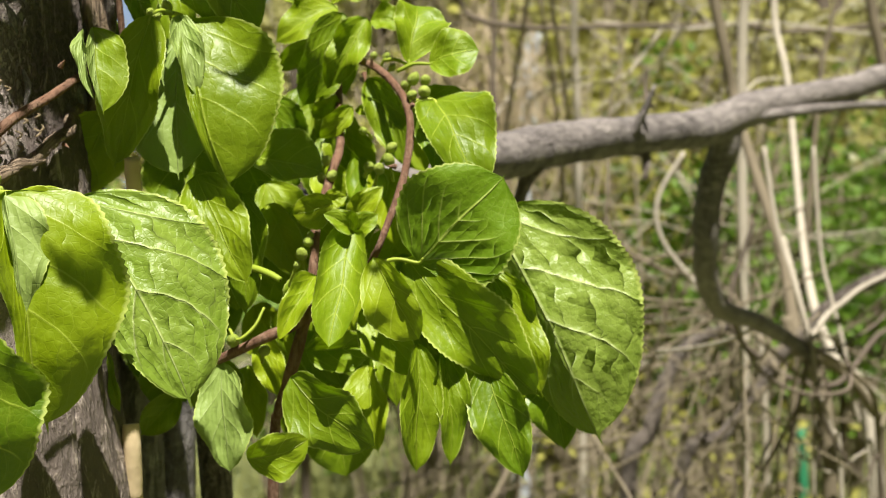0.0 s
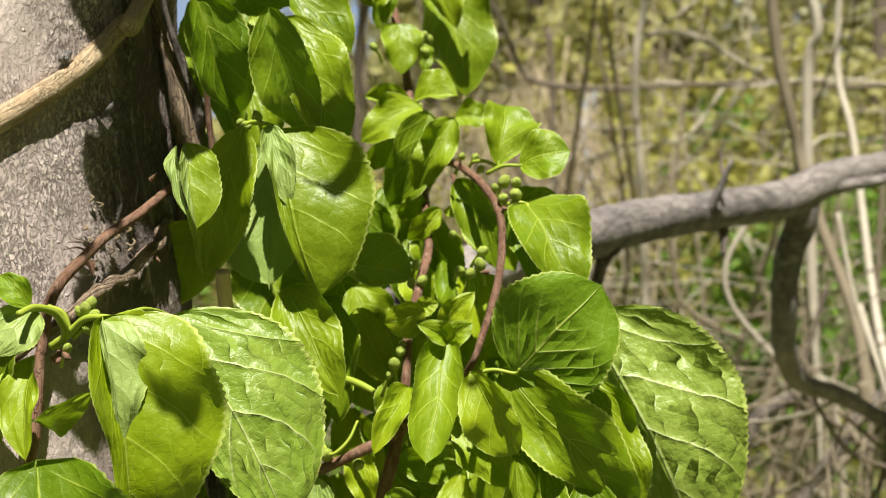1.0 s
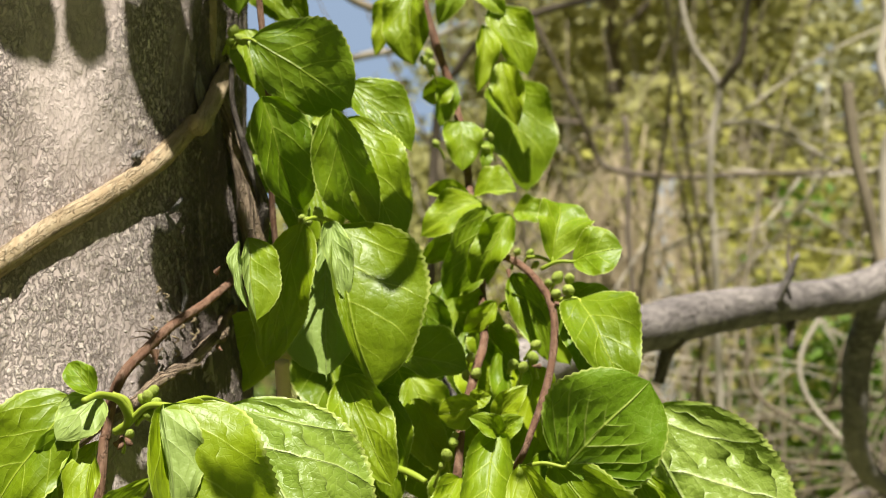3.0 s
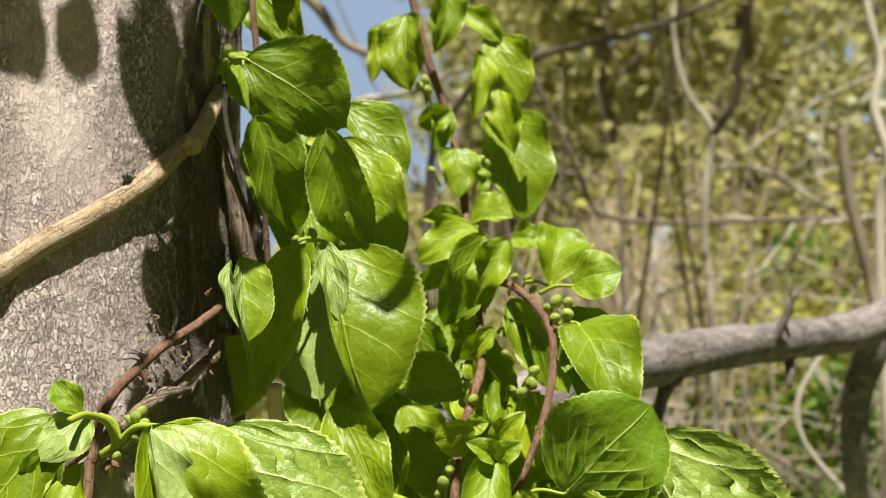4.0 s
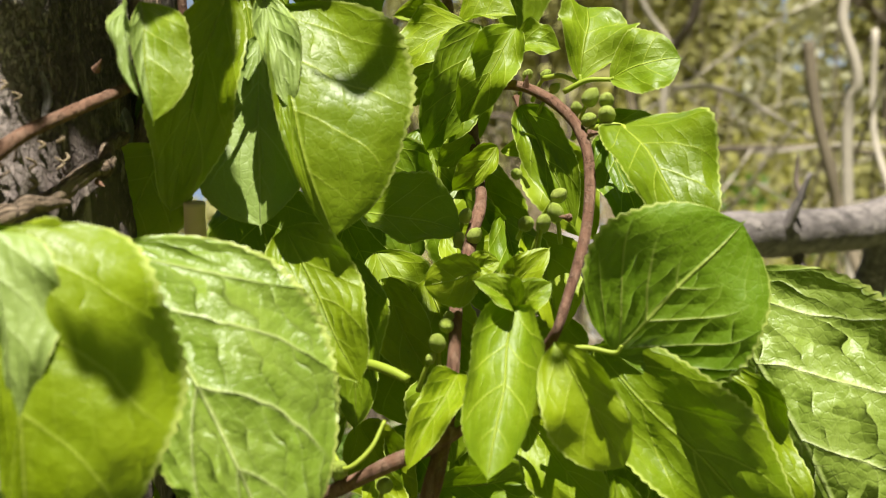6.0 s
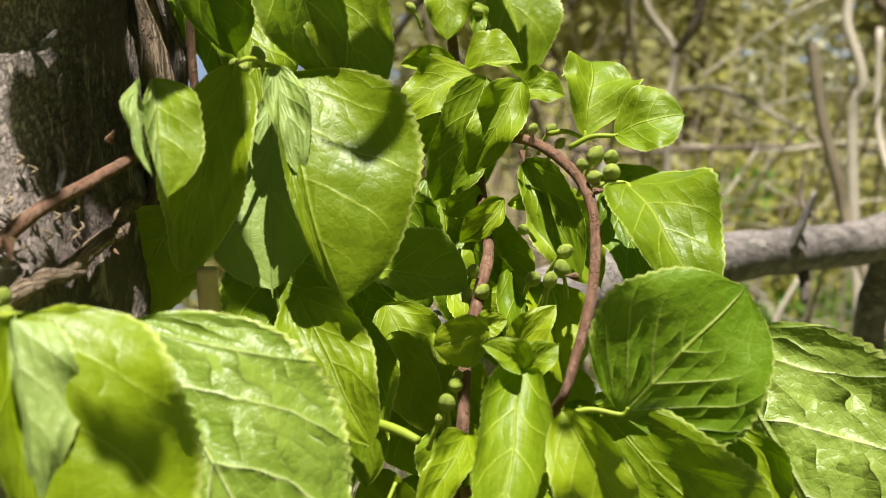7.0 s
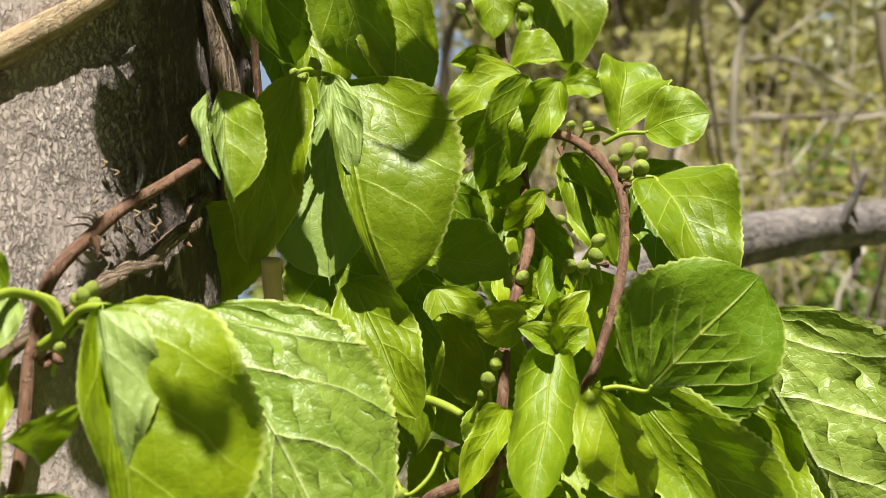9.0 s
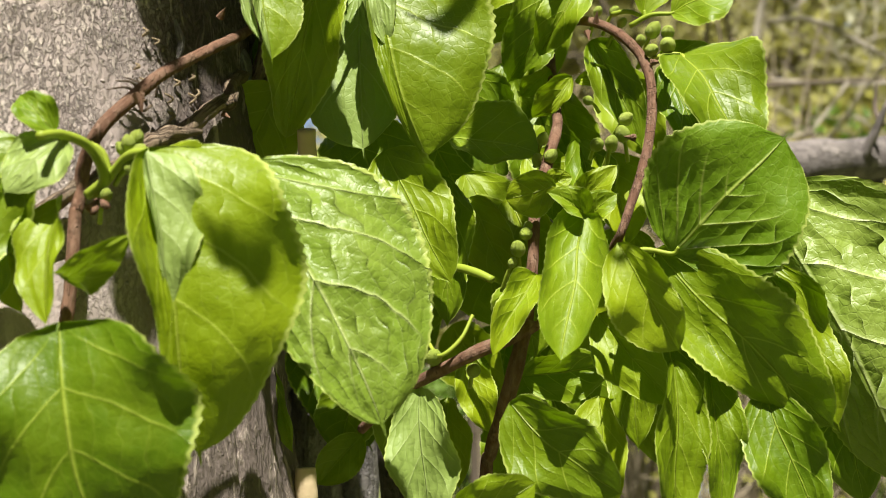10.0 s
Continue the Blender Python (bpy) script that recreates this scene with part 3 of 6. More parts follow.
# ---- dead vines on the trunk ----
TANVINE = thing("dead_vine", (-0.0886, -0.0400, 1.2764), "thick tan dead vine slanting across the trunk with a cut end", "vine")
tube("stem", [(-0.1256, -0.0479, 1.2494), (-0.1204, -0.0463, 1.2534), (-0.1081, -0.0395, 1.2645), (-0.096, -0.0294, 1.2754), (-0.09, -0.0229, 1.2815), (-0.0841, -0.015, 1.2895), (-0.0786, -0.004, 1.301), (-0.0752, -0.0079, 1.3004), (-0.0735, 0.0040, 1.3126), (-0.0719, 0.0130, 1.3226)], [0.0034, 0.0034, 0.0034, 0.0032, 0.0031, 0.0031, 0.0030, 0.0030, 0.0028, 0.0028], TAN, TANVINE, "", 14, 10, 0.10, 200.0)
tube("cut_end", [(-0.0718, 0.0115, 1.3216), (-0.0718, 0.0130, 1.3231)], [0.0024, 0.0020], HEART, TANVINE, "pale cut wood", 12, 3, 0.05)
SIDEVINE = thing("old_vine", (-0.0781, 0.0120, 1.3240), "rough brown old vine climbing beside the trunk", "vine")
tube("stem", [(-0.0834, 0.0200, 1.3849), (-0.0815, 0.0180, 1.3574), (-0.0799, 0.0160, 1.3381), (-0.0770, 0.0160, 1.3179), (-0.0707, 0.0160, 1.3035), (-0.0658, 0.0170, 1.2894), (-0.0641, 0.0180, 1.2754), (-0.0626, 0.0220, 1.2531), (-0.0717, 0.0240, 1.2325), (-0.0689, 0.0260, 1.1885), (-0.0678, 0.0300, 1.1404), (-0.062, 0.035, 1.0), (-0.07, 0.04, 0.55), (-0.06, 0.05, -0.01)], [0.0028, 0.0028, 0.0026, 0.0028, 0.0032, 0.0036, 0.0040, 0.004, 0.004, 0.004, 0.0045, 0.005, 0.006, 0.007], OLDVINE, SIDEVINE, "", 12, 10, 0.22, 140.0)
tube("side_stem", [(-0.0849, 0.0120, 1.3739), (-0.0783, 0.0080, 1.3482), (-0.0773, 0.0080, 1.3337), (-0.0776, 0.0100, 1.3208)], [0.0022, 0.0024, 0.0024, 0.0020], TAN, SIDEVINE, "", 10, 8, 0.15)
tube("side_stem", [(-0.0695, 0.0060, 1.3223), (-0.0687, 0.0080, 1.3087), (-0.0639, 0.0120, 1.2920), (-0.0597, 0.0150, 1.2802), (-0.0607, 0.0200, 1.2687)], [0.0009, 0.0009, 0.0013, 0.002, 0.002], DARKWOOD, SIDEVINE, "", 8, 8, 0.15)
DARKVINE = thing("dead_vine", (-0.0737, -0.0300, 1.2279), "dark peeling dead vine against the trunk", "vine")
tube("stem", [(-0.0725, -0.0105, 1.2293), (-0.0758, -0.0162, 1.2280), (-0.0792, -0.0219, 1.2257), (-0.0827, -0.0266, 1.2221), (-0.0861, -0.0309, 1.2177), (-0.0901, -0.0349, 1.2143), (-0.0941, -0.0385, 1.2112), (-0.1152, -0.0502, 1.1914)], [0.0006, 0.0017, 0.0019, 0.0019, 0.0018, 0.0018, 0.0019, 0.002], OLDVINE, DARKVINE, "", 14, 16, 0.5, 300.0)
tube("stem", [(-0.0681, 0.0220, 1.2499), (-0.0696, 0.0080, 1.2440), (-0.0688, 0.0025, 1.2391), (-0.0705, -0.0024, 1.2367), (-0.0725, -0.0075, 1.2336), (-0.0748, -0.0126, 1.2299), (-0.0783, -0.0188, 1.2270)], [0.0014, 0.0016, 0.0017, 0.0018, 0.0018, 0.0017, 0.0008], OLDVINE, DARKVINE, "", 14, 16, 0.5, 300.0)
thorn(DARKVINE, (-0.0694, -0.0017, 1.2348), (0.75, -0.5, -0.5), 0.0025)

tube("bark_strip", [(-0.0720, 0.0200, 1.2562), (-0.0699, 0.0180, 1.2506), (-0.0686, 0.0200, 1.2432)], [0.0012, 0.0030, 0.0014], PEEL, DARKVINE, "pale curl of lifted bark", 9, 7, 0.35, 200.0)

DEADWOOD = "dark weathered dead branch leaning beside the trunk"
for top, foot, rad in (((-0.0753, 0.0700, 1.1766), (-0.02, 0.22, -0.02), 0.006), ((-0.0613, 0.0900, 1.1679), (-0.10, 0.28, -0.02), 0.009), ((-0.0402, 0.1000, 1.1658), (0.02, 0.30, -0.02), 0.007), ((-0.0732, 0.1200, 1.1760), (0.06, 0.3, -0.02), 0.008), ((-0.0523, 0.1300, 1.1721), (-0.16, 0.34, -0.02), 0.010)):
    log = thing("dead_branch", foot, DEADWOOD, "branch", "dead branches")
    mid = tuple((np.array(top) + np.array(foot)) / 2 + (0.012, -0.01, 0))
    low = tuple(np.array(top) * 0.8 + np.array(foot) * 0.2 + (0.004, 0.004, 0))
    tube("stem", [top, low, mid, foot], [rad * 0.8, rad, rad * 1.2, rad * 1.5], PEEL if rad > 0.0075 else DARKWOOD, log, "", 11, 12, 0.25, 70.0)

# ---- reddish climbing vine on the trunk, with its leaves ----
CLIMBER = thing("climbing_vine", (-0.0817, -0.0350, 1.2328), "reddish thorny vine climbing the trunk with broad green leaves", "vine")
tube("stem", [(-0.0597, 0.0180, 1.2649), (-0.0663, 0.0060, 1.2558), (-0.0707, -0.0127, 1.2472), (-0.0775, -0.0228, 1.2402), (-0.0833, -0.0291, 1.2329), (-0.0881, -0.0334, 1.2262), (-0.0902, -0.0361, 1.2194), (-0.0910, -0.0380, 1.2097), (-0.0914, -0.0384, 1.2078), (-0.0914, -0.0397, 1.1974), (-0.0921, -0.0402, 1.1872), (-0.0946, -0.0429, 1.1693), (-0.0940, -0.0449, 1.1497), (-0.10, -0.052, 1.0), (-0.11, -0.055, 0.5), (-0.12, -0.07, -0.01)], [0.0010, 0.0012, 0.0013, 0.0014, 0.0015, 0.0015, 0.0015, 0.0014, 0.0014, 0.0014, 0.0014, 0.0014, 0.0015, 0.002, 0.0025, 0.003], STEM, CLIMBER, "", 12, 10, 0.10)
thorn(CLIMBER, (-0.0785, -0.0390, 1.2319), (0.25, -0.3, -0.9), 0.0042)
thorn(CLIMBER, (-0.0695, -0.0060, 1.2566), (0.5, -0.6, 0.5), 0.0030)
tube("tendril", [(-0.0826, -0.0211, 1.2348), (-0.0852, -0.0248, 1.2365), (-0.0887, -0.0273, 1.2357)], [0.0003, 0.0003, 0.0001], OLDVINE, CLIMBER, "", 6, 5)
tube("tendril", [(-0.0829, -0.0217, 1.2354), (-0.0844, -0.0241, 1.2378), (-0.0876, -0.0255, 1.2379)], [0.0003, 0.0003, 0.0001], OLDVINE, CLIMBER, "", 6, 5)
tube("tendril", [(-0.0821, -0.0209, 1.2345), (-0.0840, -0.0238, 1.2337), (-0.0871, -0.0257, 1.2326)], [0.0003, 0.0003, 0.0001], OLDVINE, CLIMBER, "", 6, 5)
tube("tendril", [(-0.0818, -0.0199, 1.2361), (-0.0830, -0.0222, 1.2379), (-0.0861, -0.0241, 1.2390)], [0.0003, 0.0003, 0.0001], OLDVINE, CLIMBER, "", 6, 5)
tube("tendril", [(-0.0813, -0.0196, 1.2336), (-0.0824, -0.0223, 1.2319), (-0.0851, -0.0235, 1.2321)], [0.0003, 0.0003, 0.0001], OLDVINE, CLIMBER, "", 6, 5)
tube("tendril", [(-0.0808, -0.0185, 1.2355), (-0.0805, -0.0189, 1.2381), (-0.0828, -0.0197, 1.2396)], [0.0003, 0.0003, 0.0001], OLDVINE, CLIMBER, "", 6, 5)
tube("green_shoot", [(-0.0860, -0.0470, 1.2108), (-0.0818, -0.0500, 1.2137), (-0.0830, -0.0550, 1.2188), (-0.0860, -0.0620, 1.2203), (-0.0873, -0.0700, 1.2188)], [0.0011, 0.0011, 0.0010, 0.0009, 0.0008], STALK, CLIMBER, "pale green leaf stalk", 9, 7)
tube("green_shoot", [(-0.0810, -0.0490, 1.2133), (-0.0824, -0.0500, 1.2187), (-0.0857, -0.0520, 1.2206)], [0.0008, 0.0008, 0.0007], STALK, CLIMBER, "", 8, 6)
tube("green_shoot", [(-0.0849, -0.0470, 1.2108), (-0.0796, -0.0500, 1.2153), (-0.0751, -0.0540, 1.2178), (-0.0683, -0.0570, 1.2177)], [0.0011, 0.0010, 0.0009, 0.0007], STALK, CLIMBER, "", 9, 7)
leaf(CLIMBER, (-0.0710, -0.0580, 1.2182), (-0.0610, -0.0550, 1.1586), 0.0056, 0.0258, roll=6, fl=48, fr=8, cl=-30, cr=-34, bow=.07, vmax=.33, full=.55, rug=.65, ruffle=.04, hood=.08)
leaf(CLIMBER, (-0.0714, -0.0570, 1.2168), (-0.0541, -0.0500, 1.2118), 0.0012, 0.0038, roll=20, fl=10, fr=14, cr=-30, bow=.10, vmax=.5, full=.6, rug=.2, hood=.0)
leaf(CLIMBER, (-0.0703, -0.0620, 1.2170), (-0.0646, -0.0630, 1.1866), 0.0011, 0.0091, roll=14, fl=5, fr=10, cr=-30, bow=.05, vmax=.30, full=.7, rug=.2, ruffle=.06, hood=.0, material=UNDERLEAF)
leaf(CLIMBER, (-0.0828, -0.0710, 1.1855), (-0.0739, -0.0660, 1.1416), 0.0157, 0.0225, roll=0, fl=10, fr=6, cr=-24, cl=-20, bow=.08, vmax=.40, full=.52, rug=.65, hood=.14)
leaf(CLIMBER, (-0.0867, -0.0600, 1.2088), (-0.0854, -0.0700, 1.1843), 0.0064, 0.0054, roll=-10, fl=8, fr=26, cr=10, bow=.04, vmax=.42, full=.58, rug=.3)
leaf(CLIMBER, (-0.0846, -0.0640, 1.1936), (-0.0692, -0.0720, 1.2013), 0.0046, 0.0034, roll=-24, fl=-10, fr=20, bow=.1, vmax=.40, rug=.3)
leaf(CLIMBER, (-0.0933, -0.0580, 1.2195), (-0.1145, -0.0620, 1.1858), 0.0140, 0.0110, roll=4, fl=6, fr=20, cl=-24, cr=-20, bow=.06, vmax=.42, full=.52, rug=.6, hood=.06)
leaf(CLIMBER, (-0.0918, -0.0620, 1.2133), (-0.1022, -0.0580, 1.1848), 0.0066, 0.0044, fl=20, fr=25, bow=.04, rug=.3)
leaf(CLIMBER, (-0.0591, -0.0340, 1.2180), (-0.0278, -0.0400, 1.1628), 0.0130, 0.0248, roll=20, fl=10, fr=2, cl=-10, cr=-16, bow=.06, vmax=.46, full=.55, rug=1.0, ruffle=.015, side=.02, at=(-0.0680, -0.0540, 1.2174))
leaf(CLIMBER, (-0.0869, -0.0600, 1.2204), (-0.0953, -0.0660, 1.2087), 0.0063, 0.0068, fl=-20, fr=14, bow=.08, rug=.4, material=UNDERLEAF)
leaf(CLIMBER, (-0.0873, -0.0620, 1.2205), (-0.0951, -0.0600, 1.2282), 0.0038, 0.0044, fl=20, fr=20, bow=.08, rug=.3)
leaf(CLIMBER, (-0.0970, -0.0580, 1.2112), (-0.0958, -0.0540, 1.1869), 0.0079, 0.0045, rug=.3)
for a, b, c in (((-0.0838, -0.0480, 1.2099), (-0.0841, -0.0510, 1.2080), (-0.0846, -0.0530, 1.2082)), ((-0.0838, -0.0480, 1.2099), (-0.0832, -0.0510, 1.2074), (-0.0841, -0.0510, 1.2065)), ((-0.0830, -0.0490, 1.2100), (-0.0809, -0.0520, 1.2081), (-0.0798, -0.0520, 1.2079))):
    tube("dry_bract", [a, b, c], [0.0003, 0.0008, 0.0002], STEM, CLIMBER, "shrivelled brown bract", 7, 5, 0.5, 500.0)
for place, r, lean in (((-0.0756, -0.0500, 1.2214), 0.0015, (0.4, -0.5, 0.7)), ((-0.0766, -0.0520, 1.2202), 0.0014, (0.0, -0.6, 0.7)), ((-0.0740, -0.0530, 1.2186), 0.0013, (0.7, -0.5, 0.3)), ((-0.0783, -0.0500, 1.2194), 0.0013, (-0.5, -0.5, 0.6))):
    bud(CLIMBER, place, r, lean)
bud(CLIMBER, (-0.0755, -0.0520, 1.2154), 0.0017, (0.7, -0.5, 0.1))
bud(CLIMBER, (-0.0814, -0.0500, 1.2104), 0.0013, (0.4, -0.6, 0.4))

# ---- bittersweet vine, the main subject ----
VINE = thing("bittersweet_vine", (-0.0093, 0.0120, 1.1521), "leafy bittersweet vine with brown stems and green buds", "vine")
tube("stem", [(-0.0284, 0.1400, 1.4732), (-0.0240, 0.1280, 1.4226), (-0.0176, 0.1180, 1.3853), (-0.0106, 0.1150, 1.3600), (-0.0052, 0.1180, 1.3449), (0.0012, 0.1080, 1.3189), (0.0034, 0.0970, 1.2994), (0.0061, 0.0820, 1.2843), (0.0082, 0.0680, 1.2644), (0.0091, 0.0540, 1.2477), (0.0093, 0.0420, 1.2385), (0.0067, 0.0310, 1.2289), (0.0028, 0.0160, 1.2125), (0.0025, 0.0120, 1.2094), (0.0019, 0.0090, 1.1998), (0.0009, 0.0060, 1.1904), (-0.0019, 0.0010, 1.1774), (-0.0055, 0.0050, 1.1650), (-0.0082, 0.0100, 1.1562), (-0.0097, 0.0140, 1.1426), (-0.012, 0.02, 1.05), (-0.03, 0.03, 0.7), (-0.02, 0.04, 0.3), (0.0, 0.05, -0.01)], [0.0018, 0.0018, 0.0017, 0.0017, 0.0016, 0.0016, 0.0015, 0.0015, 0.0014, 0.0014, 0.0014, 0.0015, 0.0014, 0.0013, 0.0014, 0.0015, 0.0019, 0.0017, 0.0016, 0.0017, 0.002, 0.0025, 0.003, 0.004], STEM, VINE, "reddish-brown stem", 12, 10, 0.12)
tube("stem", [(0.0067, 0.0600, 1.2615), (0.0074, 0.0560, 1.2664), (0.0093, 0.0540, 1.2681), (0.0154, 0.0460, 1.2676), (0.0215, 0.0360, 1.2635), (0.0268, 0.0260, 1.2568), (0.0303, 0.0200, 1.2496), (0.0309, 0.0130, 1.2395), (0.0283, 0.0020, 1.2254), (0.0237, -0.0080, 1.2128), (0.0213, -0.0120, 1.2066), (0.0199, -0.0100, 1.2035), (0.0167, -0.0020, 1.1978), (0.0092, 0.0040, 1.1903), (0.0001, 0.0040, 1.1838)], [0.0014, 0.0014, 0.0014, 0.0013, 0.0013, 0.0013, 0.0013, 0.0012, 0.0012, 0.0011, 0.0010, 0.0010, 0.001, 0.001, 0.001], STEM, VINE, "arched brown side stem", 12, 10, 0.12)
tube("stem", [(0.0014, 0.0040, 1.1858), (-0.0038, -0.0010, 1.1825), (-0.0102, -0.0040, 1.1800), (-0.0166, -0.0020, 1.1768), (-0.0227, 0.0020, 1.1738), (-0.0303, 0.0080, 1.1695), (-0.0397, 0.0200, 1.1608)], [0.0017, 0.0016, 0.0016, 0.0015, 0.0015, 0.0014, 0.0012], STEM, VINE, "", 12, 8, 0.12)
tube("stem", [(-0.0621, -0.0040, 1.3672), (-0.0606, -0.0020, 1.3465), (-0.0584, -0.0010, 1.3274), (-0.0569, 0.0040, 1.3077), (-0.0566, 0.0120, 1.2797), (-0.0545, 0.0140, 1.2592)], [0.0010, 0.0010, 0.0010, 0.0010, 0.001, 0.001], STEM, VINE, "", 8, 8, 0.15)
tube("cut_stub", [(-0.0501, -0.0020, 1.2308), (-0.0501, 0.0000, 1.2260), (-0.0500, 0.0040, 1.2208), (-0.0496, 0.0140, 1.2119)], [0.0021, 0.0022, 0.0022, 0.0020], HEART, VINE, "pale cut stub", 12, 6, 0.10)
tube("cut_stub", [(-0.0538, 0.0220, 1.1513), (-0.0536, 0.0220, 1.1483), (-0.0533, 0.0230, 1.1414), (-0.0532, 0.0260, 1.1272)], [0.0024, 0.0027, 0.0028, 0.0028], HEART, VINE, "pale cut stub", 12, 6, 0.10)
tube("cut_stub", [(-0.0662, 0.0200, 1.1490), (-0.0661, 0.0210, 1.1457), (-0.0658, 0.0230, 1.1399), (-0.0641, 0.0260, 1.1258)], [0.0026, 0.0030, 0.0030, 0.0030], STEM, VINE, "brown cut stub", 12, 6, 0.14)
tube("side_stem", [(-0.0225, 0.0020, 1.1821), (-0.0193, -0.0040, 1.1788), (-0.0146, -0.0040, 1.1825), (-0.0119, -0.0020, 1.1880)], [0.0005, 0.0005, 0.0005, 0.0004], STALK, VINE, "thin green stalk", 6, 7)
tube("green_shoot", [(-0.0319, 0.0200, 1.1970), (-0.0233, 0.0140, 1.1989), (-0.0164, 0.0080, 1.1994), (-0.0117, 0.0040, 1.1981), (-0.0074, 0.0010, 1.1961)], [0.0010, 0.0011, 0.0011, 0.0009], STALK, VINE, "pale green stalk", 8, 6)
for place, d in (((0.0171, 0.0360, 1.2619), (0.1, -0.5, -0.9)), ((0.0192, 0.0350, 1.2644), (0.1, -0.6, 0.8)), ((0.0263, 0.0120, 1.2304), (-0.8, -0.5, 0)), ((0.0315, 0.0180, 1.2498), (0.9, -0.4, 0))):
    thorn(VINE, place, d, 0.0030)

# upper left leaves
leaf(VINE, (-0.0732, 0.0000, 1.3670), (-0.0664, 0.0000, 1.3354), 0.0107, 0.0092, fl=10, fr=20, bow=.06, rug=.3)
leaf(VINE, (-0.0690, 0.0450, 1.3755), (-0.0500, 0.0400, 1.3436), 0.0117, 0.0117, fl=10, fr=10, bow=.05, rug=.5)
leaf(VINE, (-0.0617, -0.0040, 1.3275), (-0.0307, 0.0020, 1.3074), 0.0123, 0.0157, fl=-24, fr=14, cr=-16, bow=.08, vmax=.52, full=.55, rug=.7, at=(-0.0689, 0.0040, 1.3271))
leaf(VINE, (-0.0685, 0.0220, 1.3382), (-0.0641, 0.0180, 1.3167), 0.0073, 0.0073, fl=10, fr=10, bow=.04)
leaf(VINE, (-0.0665, 0.0340, 1.3362), (-0.0538, 0.0320, 1.3088), 0.0097, 0.0097, rug=.3)
leaf(VINE, (-0.0490, 0.0360, 1.3254), (-0.0371, 0.0340, 1.3023), 0.0085, 0.0085, rug=.4)
leaf(VINE, (-0.0573, -0.0080, 1.3091), (-0.0459, 0.0080, 1.2764), 0.0105, 0.0115, fl=72, fr=6, cl=-15, cr=-14, bow=.07, vmax=.42, full=.52, rug=.35)
leaf(VINE, (-0.0361, -0.0100, 1.3050), (-0.0236, 0.0040, 1.2677), 0.0096, 0.0083, fl=18, fr=4, bow=.06, vmax=.45, rug=.35)
leaf(VINE, (-0.0336, 0.0100, 1.3065), (-0.0158, 0.0020, 1.2645), 0.0095, 0.0112, fl=10, fr=8, cr=-15, bow=.06, vmax=.50, full=.55, rug=.45)
leaf(VINE, (-0.0359, 0.0320, 1.3225), (-0.0141, 0.0300, 1.2993), 0.0073, 0.0106, fl=10, fr=12, bow=.05, rug=.6)
leaf(VINE, (-0.0411, 0.0060, 1.3080), (-0.0362, 0.0040, 1.2939), 0.0041, 0.0045, fl=20, fr=10, bow=.04, rug=.4)
leaf(VINE, (-0.0433, -0.0120, 1.2707), (-0.0561, 0.0040, 1.2283), 0.0082, 0.0089, roll=4, fl=18, fr=14, cr=-25, bow=.08, vmax=.42, full=.6, rug=.35, at=(-0.0389, -0.0040, 1.2726))
leaf(VINE, (-0.0582, -0.0310, 1.2627), (-0.0539, -0.0370, 1.2431), 0.0024, 0.0021, roll=-30, bow=.05, vmax=.36, full=.5, rug=.2, ruffle=.02, material=UNDERLEAF)
leaf(VINE, (-0.0571, -0.0240, 1.2645), (-0.0529, -0.0300, 1.2402), 0.0026, 0.0088, roll=6, hood=.10, lm=UNDERLEAF, fl=50, fr=5, cr=-15, bow=.05, vmax=.50, full=.55, rug=.10, ruffle=.02)
leaf(VINE, (-0.0340, 0.0000, 1.2714), (-0.0212, -0.0060, 1.2217), 0.0045, 0.0240, hood=.13, fl=-35, fr=6, cr=-14, bow=.07, vmax=.44, full=.54, rug=.6, ruffle=.02, side=-.06, at=(-0.0419, 0.0000, 1.2735))
leaf(VINE, (-0.0370, -0.0030, 1.2722), (-0.0306, -0.0080, 1.2474), 0.0042, 0.0049, material=UNDERLEAF, fl=20, fr=15, bow=.05, vmax=.4, rug=.15)
leaf(VINE, (-0.0396, 0.0120, 1.2690), (-0.0373, 0.0030, 1.2250), 0.0140, 0.0095, roll=-4, material=UNDERLEAF, fl=6, fr=10, bow=.02, vmax=.62, full=.5, rug=.4)
leaf(VINE, (-0.0480, 0.0300, 1.2940), (-0.0419, 0.0260, 1.2631), 0.0095, 0.0095, rug=.3)
leaf(VINE, (-0.0551, 0.0240, 1.2976), (-0.0503, 0.0200, 1.2697), 0.0067, 0.0067, rug=.3)
leaf(VINE, (-0.0606, 0.0220, 1.2461), (-0.0735, 0.0200, 1.2197), 0.0116, 0.0106, fl=10, fr=10, bow=.04, rug=.3)
leaf(VINE, (-0.0324, 0.0030, 1.2264), (-0.0161, -0.0060, 1.1940), 0.0082, 0.0094, roll=0, fl=8, fr=14, bow=.05, vmax=.42, full=.55, rug=.5)
leaf(VINE, (-0.0197, 0.0140, 1.2220), (-0.0183, 0.0100, 1.1847), 0.0070, 0.0062, roll=10, fl=10, fr=14, bow=.05, vmax=.46, full=.55, rug=.5)
leaf(VINE, (-0.0187, 0.0340, 1.2346), (0.0048, 0.0300, 1.2294), 0.0064, 0.0116, fl=10, fr=6, bow=.05, vmax=.5, full=.55, rug=.3)
leaf(VINE, (-0.0282, 0.0620, 1.2234), (-0.0112, 0.0580, 1.1959), 0.0123, 0.0123, fl=8, fr=8, bow=.04, rug=.3)
leaf(VINE, (-0.0155, 0.0520, 1.2274), (-0.0033, 0.0500, 1.2038), 0.0082, 0.0090, fl=8, fr=8, bow=.04, rug=.3)
